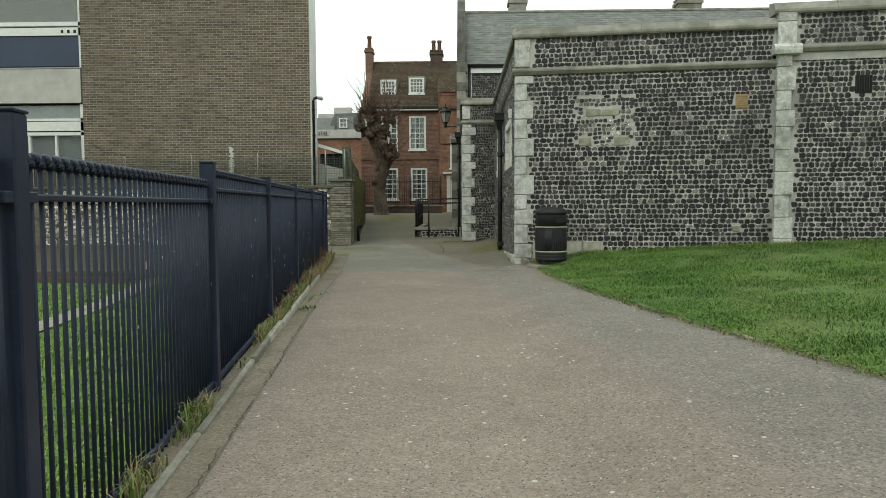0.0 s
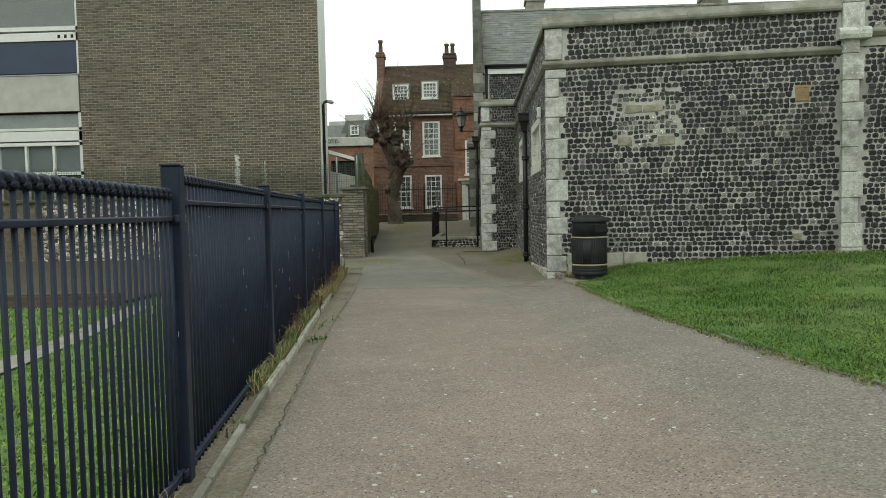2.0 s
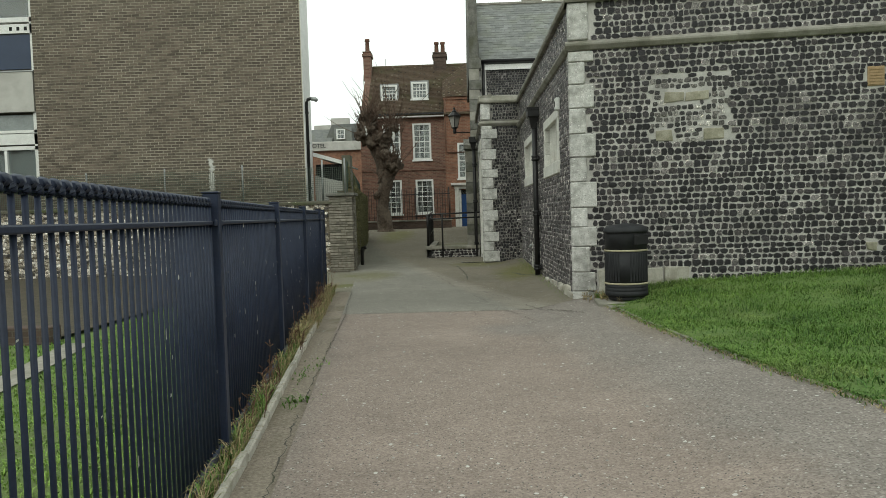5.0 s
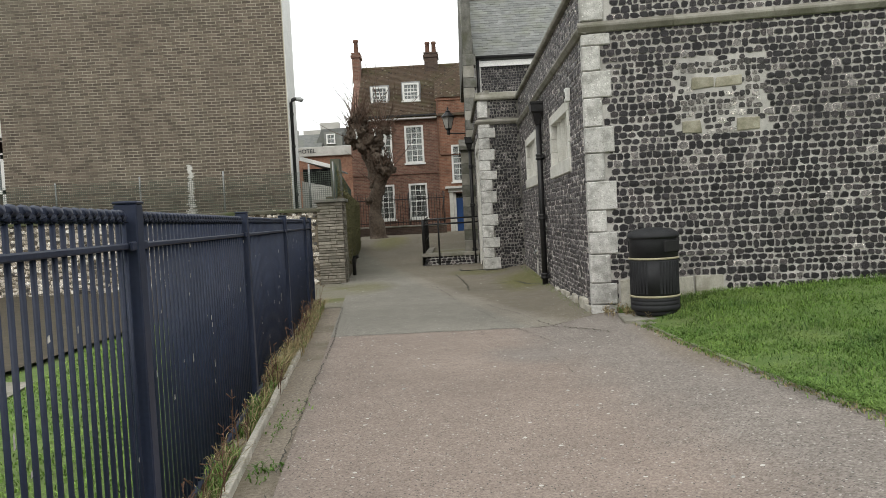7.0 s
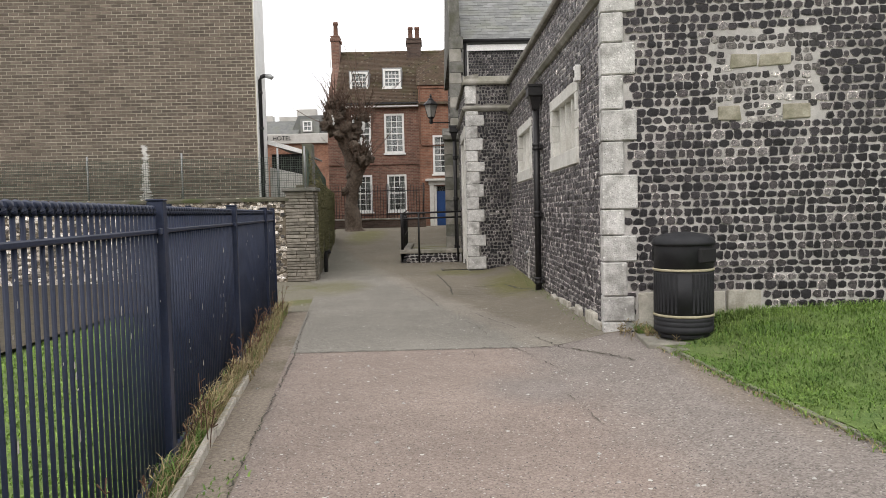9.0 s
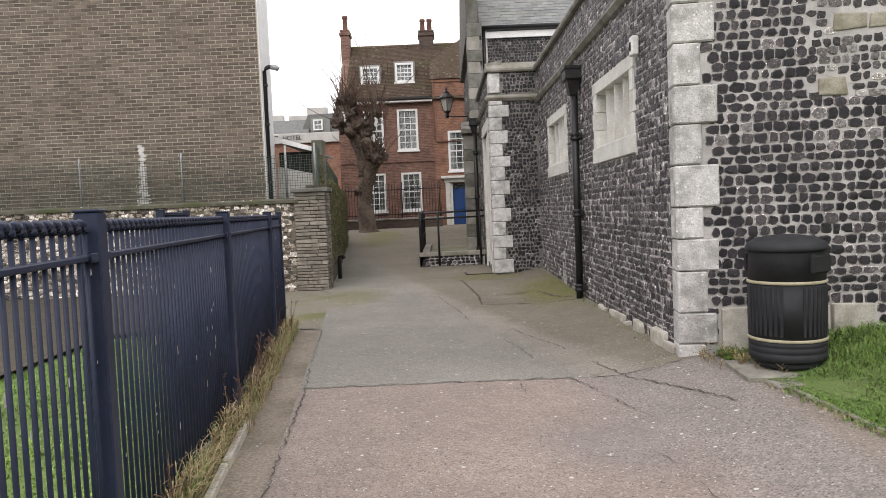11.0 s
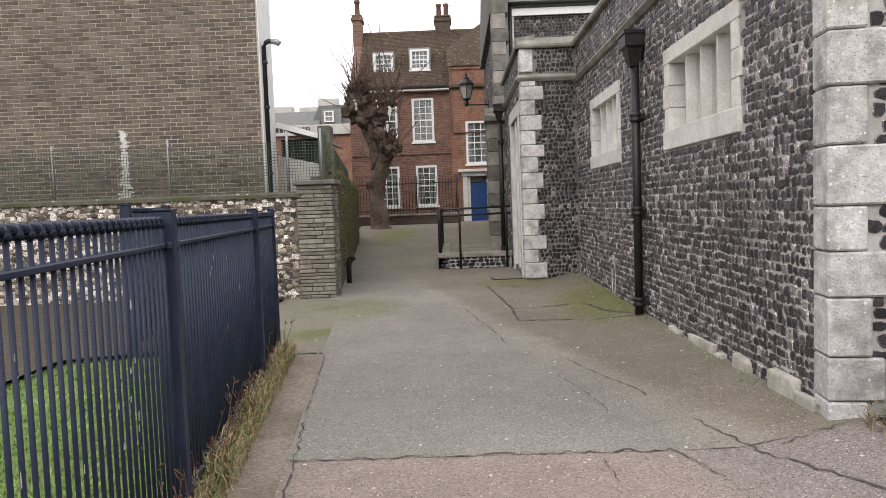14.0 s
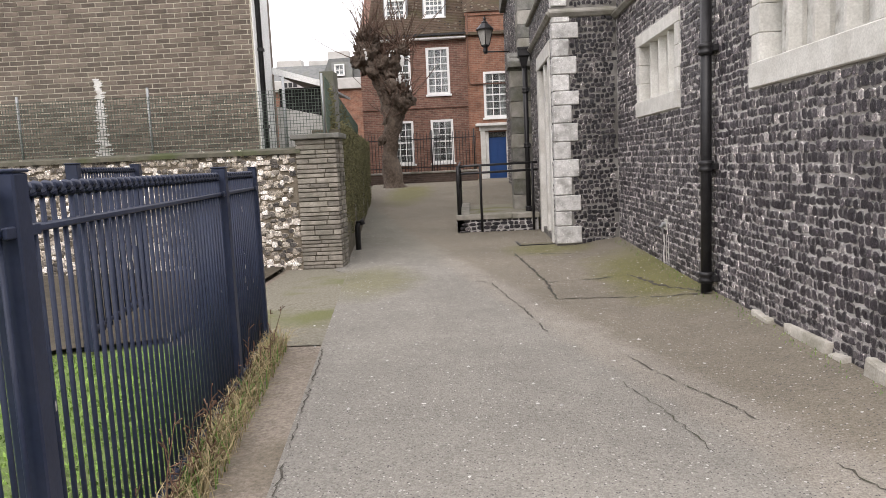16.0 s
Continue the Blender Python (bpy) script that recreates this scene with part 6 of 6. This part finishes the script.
for i in range(3):
    x = -34 + i * 9
    t = thing("far_house", pose(x, 75, 0), "distant slate-roofed house above the walls", "house", "far houses")
    boxpart("wall", (0, 8, 0, 8, 0.5, 7.2), ORANGE_BRICK if i % 2 else CONCRETE, t)
    bm = bmesh.new()
    poly(bm, [(-0.2, 7.2), (4, 10.2), (8.2, 7.2)], 0, 8, "yz")
    part("roof", bm, SLATE, t)
    boxpart("chimney", (0.5, 1.3, 3.6, 4.4, 9.5, 11.2), DARK_BRICK, t)

# ---- closing walls behind and beside the camera ----
for d in ((-30, 30, -26, -25.5, 0.2, 7), (-30.5, -30, -26, 34, 0.2, 7), (30, 30.5, -26, 40, 0.2, 7)):
    bm = bmesh.new()
    box(bm, *d)
    single("wall_outer", bm, DARK_BRICK, "plain brick wall closing the grounds", "wall", kind="structure")

# ---- cracks, seams and patches in the asphalt ----
LINES = (
    ([(-2.45, 13.885), (-1.7, 13.887), (-0.9, 13.887), (-0.1, 13.885), (0.0, 13.6), (0.14, 13.05), (0.28, 12.52)], 0.016),
    ([(-0.45, 17.0), (-0.4, 16.76), (-0.21, 16.04), (0.04, 15.38), (0.23, 14.54), (0.4, 13.75), (0.65, 13.1), (0.85, 12.55)], 0.017),
    ([(-1.5, 20.2), (-1.3, 20.1), (-1.21, 19.6), (-1.0, 18.5), (-0.87, 17.45)], 0.018),
    ([(-0.52, 15.9), (-0.38, 15.29), (-0.3, 14.7)], 0.011),
    ([(-0.84, 22.5), (-0.7, 21.0), (-0.6, 19.95), (0.05, 20.1), (0.44, 20.2), (0.6, 19.2), (0.9, 18.37)], 0.048),
    ([(-0.6, 19.95), (-0.6, 18.94), (-0.1, 18.95), (0.3, 18.87), (0.9, 18.37)], 0.042),
    ([(-0.84, 22.5), (-0.3, 22.35), (0.27, 22.16)], 0.04),
    ([(0.53, 13.81), (0.98, 13.9)], 0.012),
    ([(-2.84, 17.15), (-3.28, 16.9)], 0.016),
    ([(-0.55, 13.78), (-0.53, 13.4)], 0.008),
    ([(-0.38, 11.86), (0.1, 11.83), (0.2, 11.0)], 0.007),
    ([(-1.25, 3.0), (-1.45, 4.8), (-1.57, 5.8), (-1.85, 8.0), (-2.1, 10.4), (-2.42, 13.7), (-2.6, 15.05), (-2.84, 17.1)], 0.014),
    ([(-2.63, 20.85), (-2.27, 21.1)], 0.03),
)
for i, (pts, w) in enumerate(LINES):
    ribbon("asphalt_crack", pts, w, CRACK, "dark ragged seam in the asphalt", 0.021, i + 3)
sheet("moss_patch", MOSS_TAR, 4, (17.3, 21.8, 14), 0.006, "damp mossy ground before the pier", "moss", lambda y: -4.3 if y > 17.5 else -3.4, lambda y: tar_x(y) + 0.04 * noise.noise(Vector((2, y * 3, 0))))


# ---- scattered chippings, grass and weeds ----
def scatter_chips():
    r = random.Random(101)
    V, F = [], []
    for _ in range(550):
        y = r.uniform(1.5, 22)
        x = r.uniform(tar_x(y) - 0.2, lawn_x(min(y, 13)) - 0.05 if y < 13.9 else 0.9)
        s = r.choice((0.004, 0.005, 0.006, 0.008, 0.013)) * r.uniform(0.7, 1.4)
        p = Vector((x, y, ground_z(x, y) + 0.017))
        a = r.uniform(0, 6.28)
        n0 = len(V)
        for k in range(5):
            t = a + k * 1.257
            q = s * r.uniform(0.7, 1.3)
            V.append((p.x + q * math.cos(t), p.y + q * math.sin(t), p.z - 0.004))
        V.append((p.x, p.y, p.z + s * 0.5))
        F += [(n0 + k, n0 + (k + 1) % 5, n0 + 5) for k in range(5)]
    single("stone_chips", raw_mesh("stone_chips", V, F, CHIP), None, "pale loose stone chips on the asphalt", "gravel", kind="stuff")


def blades(name, spots, height, lean, material, label, seed, width=0.004, joints=2):
    """Grass as narrow bent blades, each two or three faces."""
    r = random.Random(seed)
    V, F = [], []
    for x, y, z, s in spots:
        a, h = r.uniform(0, 6.28), height * s * r.uniform(0.5, 1.3)
        dx, dy = math.cos(a), math.sin(a)
        l = lean * h * r.uniform(0.2, 1.2)
        w = width * r.uniform(0.7, 1.4)
        n0 = len(V)
        for k in range(joints):
            f = k / joints
            o, q = l * f * f, w * (1 - 0.5 * f)
            V += [(x + dx * o - dy * q, y + dy * o + dx * q, z + h * f), (x + dx * o + dy * q, y + dy * o - dx * q, z + h * f)]
        V.append((x + dx * l, y + dy * l, z + h * (1 - 0.25 * lean)))
        F += [(n0 + 2 * k, n0 + 2 * k + 1, n0 + 2 * k + 3, n0 + 2 * k + 2) for k in range(joints - 1)]
        F.append((n0 + 2 * joints - 2, n0 + 2 * joints - 1, n0 + 2 * joints))
    return single(name, raw_mesh(name, V, F, material), None, label, "grass", kind="stuff")


scatter_chips()
r = random.Random(131)
spots = []
for _ in range(5000):
    y = r.uniform(1.5, 13.3)
    x = lawn_x(y) + r.gauss(-0.01, 0.045)
    spots.append((x, y, ground_z(x, y) + 0.016, r.uniform(0.4, 1.2)))
blades("edge_grass", spots[:2600], 0.035, 2.2, STRAW, "dry clippings and straw along the lawn edge", 132, 0.003)
blades("edge_grass", spots[2600:], 0.05, 1.6, BLADE, "grass creeping over the lawn edging", 133, 0.004)
r = random.Random(111)
spots = []
while len(spots) < 185000:
    y = 14.0 - 11.5 * r.random() ** 0.9
    x = lawn_x(y) + 8.0 * r.random() ** 1.5
    if y > 14.0 - 0.128 * (x - 0.93) - 0.05 or math.hypot(x - 1.53, y - 13.25) < 0.3:
        continue
    c = 0.75 + 0.9 * noise.noise(Vector((x * 0.8, y * 0.8, 0))) + 0.5 * noise.noise(Vector((x * 3, y * 3, 2)))
    wallward = max(0, 1 - (13.9 - 0.128 * (x - 0.93) - y) / 0.5)
    if r.random() < 0.35 + 0.5 * c or wallward > 0.2:
        spots.append((x, y, ground_z(x, y) + 0.01, max(0.4, 0.55 + 0.7 * c) + wallward * 1.1))
blades("grass", spots, 0.05, 1.3, BLADE, "short uneven green lawn grass", 112, 0.004)
spots = []
for _ in range(210):
    cy = 13.9 - 11 * r.random()
    cx, w = lawn_x(cy) + 0.1 + 7 * r.random() ** 1.3, r.uniform(0.06, 0.22)
    for _ in range(int(420 * w)):
        x, y = cx + r.gauss(0, w), cy + r.gauss(0, w)
        if x > lawn_x(y) and y < 13.9 - 0.128 * (x - 0.93):
            spots.append((x, y, ground_z(x, y) + 0.01, r.uniform(0.7, 1.3)))
blades("grass", spots, 0.085, 1.1, DARK_BLADE, "darker lush tufts in the lawn", 116, 0.0045)
spots = []
while len(spots) < 60000:
    y = r.uniform(0.5, 17.2)
    x = fence_x(y) - 0.05 - 5.0 * r.random() ** 1.6
    if abs(x - (-4.35 - 0.016 * (y - 4) ** 2)) < 0.17 and y > 4:
        continue
    if x < -5.7 and y > 11.8:
        continue
    spots.append((x, y, ground_z(x, y), 1.0 + 0.5 * noise.noise(Vector((x, y, 0)))))
blades("grass", spots, 0.045, 1.2, SUNNY_BLADE, "bright mown lawn grass behind the railings", 113, 0.0055)
# rank grass and dead stems along the fence foot
spots, straw = [], []
for _ in range(15000):
    y = r.uniform(1.5, 17.3)
    d = 0.5 + noise.noise(Vector((y * 1.1, 3, 0))) * 1.3 + (0.25 if y > 9.5 else -0.15 if y > 6.5 else -0.5)
    if r.random() < d:
        x = fence_x(y) + r.uniform(-0.05, 0.1) + (0.1 * r.random() if y > 12.6 else 0)
        (straw if r.random() < (0.75 if y > 11 else 0.45) else spots).append((x, y, ground_z(x, y), 0.5 + 0.7 * max(d, 0)))
blades("weeds", spots, 0.17, 0.8, BLADE, "green rank grass along the foot of the railings", 114, 0.004, 3)
blades("weeds", straw, 0.22, 1.1, STRAW, "dry straw-coloured grass along the foot of the railings", 115, 0.003, 3)


def weed_stems(name, centres, n, height, material, label, seed):
    r = random.Random(seed)
    bm = bmesh.new()
    for cx, cy in centres:
        for _ in range(n):
            x, y = cx + r.gauss(0, 0.045), cy + r.gauss(0, 0.2)
            z, h = ground_z(x, y), height * r.uniform(0.4, 1.2)
            lx, ly = r.uniform(-0.15, 0.4) * h, r.uniform(-0.4, 0.3) * h
            tube(bm, [(x, y, z - 0.02), (x + lx * 0.3, y + ly * 0.3, z + h * 0.5), (x + lx, y + ly, z + h)], [0.004, 0.003, 0.0015], 4, False)
            for k in range(5):
                f = r.uniform(0.4, 1)
                p = Vector((x + lx * f * f, y + ly * f * f, z + h * f))
                q = p + Vector((r.uniform(-1, 1), r.uniform(-1, 1), r.uniform(0.2, 1))) * 0.045
                tube(bm, [p, q], [0.002, 0.005], 3, False)
    single(name, bm, material, label, "weed", kind="stuff")


weed_stems("dead_weeds", [(fence_x(y) + 0.05, y) for y in (8.1, 9.2, 10.8, 12.6, 13.6, 14.1, 14.6, 15.2, 16.0, 16.6)], 7, 0.42, DRY_WEED, "reddish dead weed stems at the fence foot", 121)
weed_stems("dead_weeds", [(1.08, 13.75), (1.22, 13.6), (1.3, 13.45)], 14, 0.12, STRAW, "dead weeds behind the bin by the wall", 122)
spots = [(-2.0 + r.gauss(0, 0.07), 8.85 + r.gauss(0, 0.09), 0.37, 1) for _ in range(60)] + [(-2.15 + r.gauss(0, 0.04), 9.9 + r.gauss(0, 0.3), 0.37, 0.7) for _ in range(60)]
blades("weeds", spots, 0.05, 1.6, BLADE, "small green weeds rooted in the asphalt seam", 124, 0.006)
spots = [(r.uniform(0.78, 0.93), r.uniform(14.1, 22.8), 0, 1) for _ in range(500)]
blades("weeds", [(x, y, ground_z(x, y) + 0.01, 0.6) for x, y, _, _ in spots], 0.05, 1.0, BLADE, "sparse weeds along the side wall's foot", 123, 0.003)
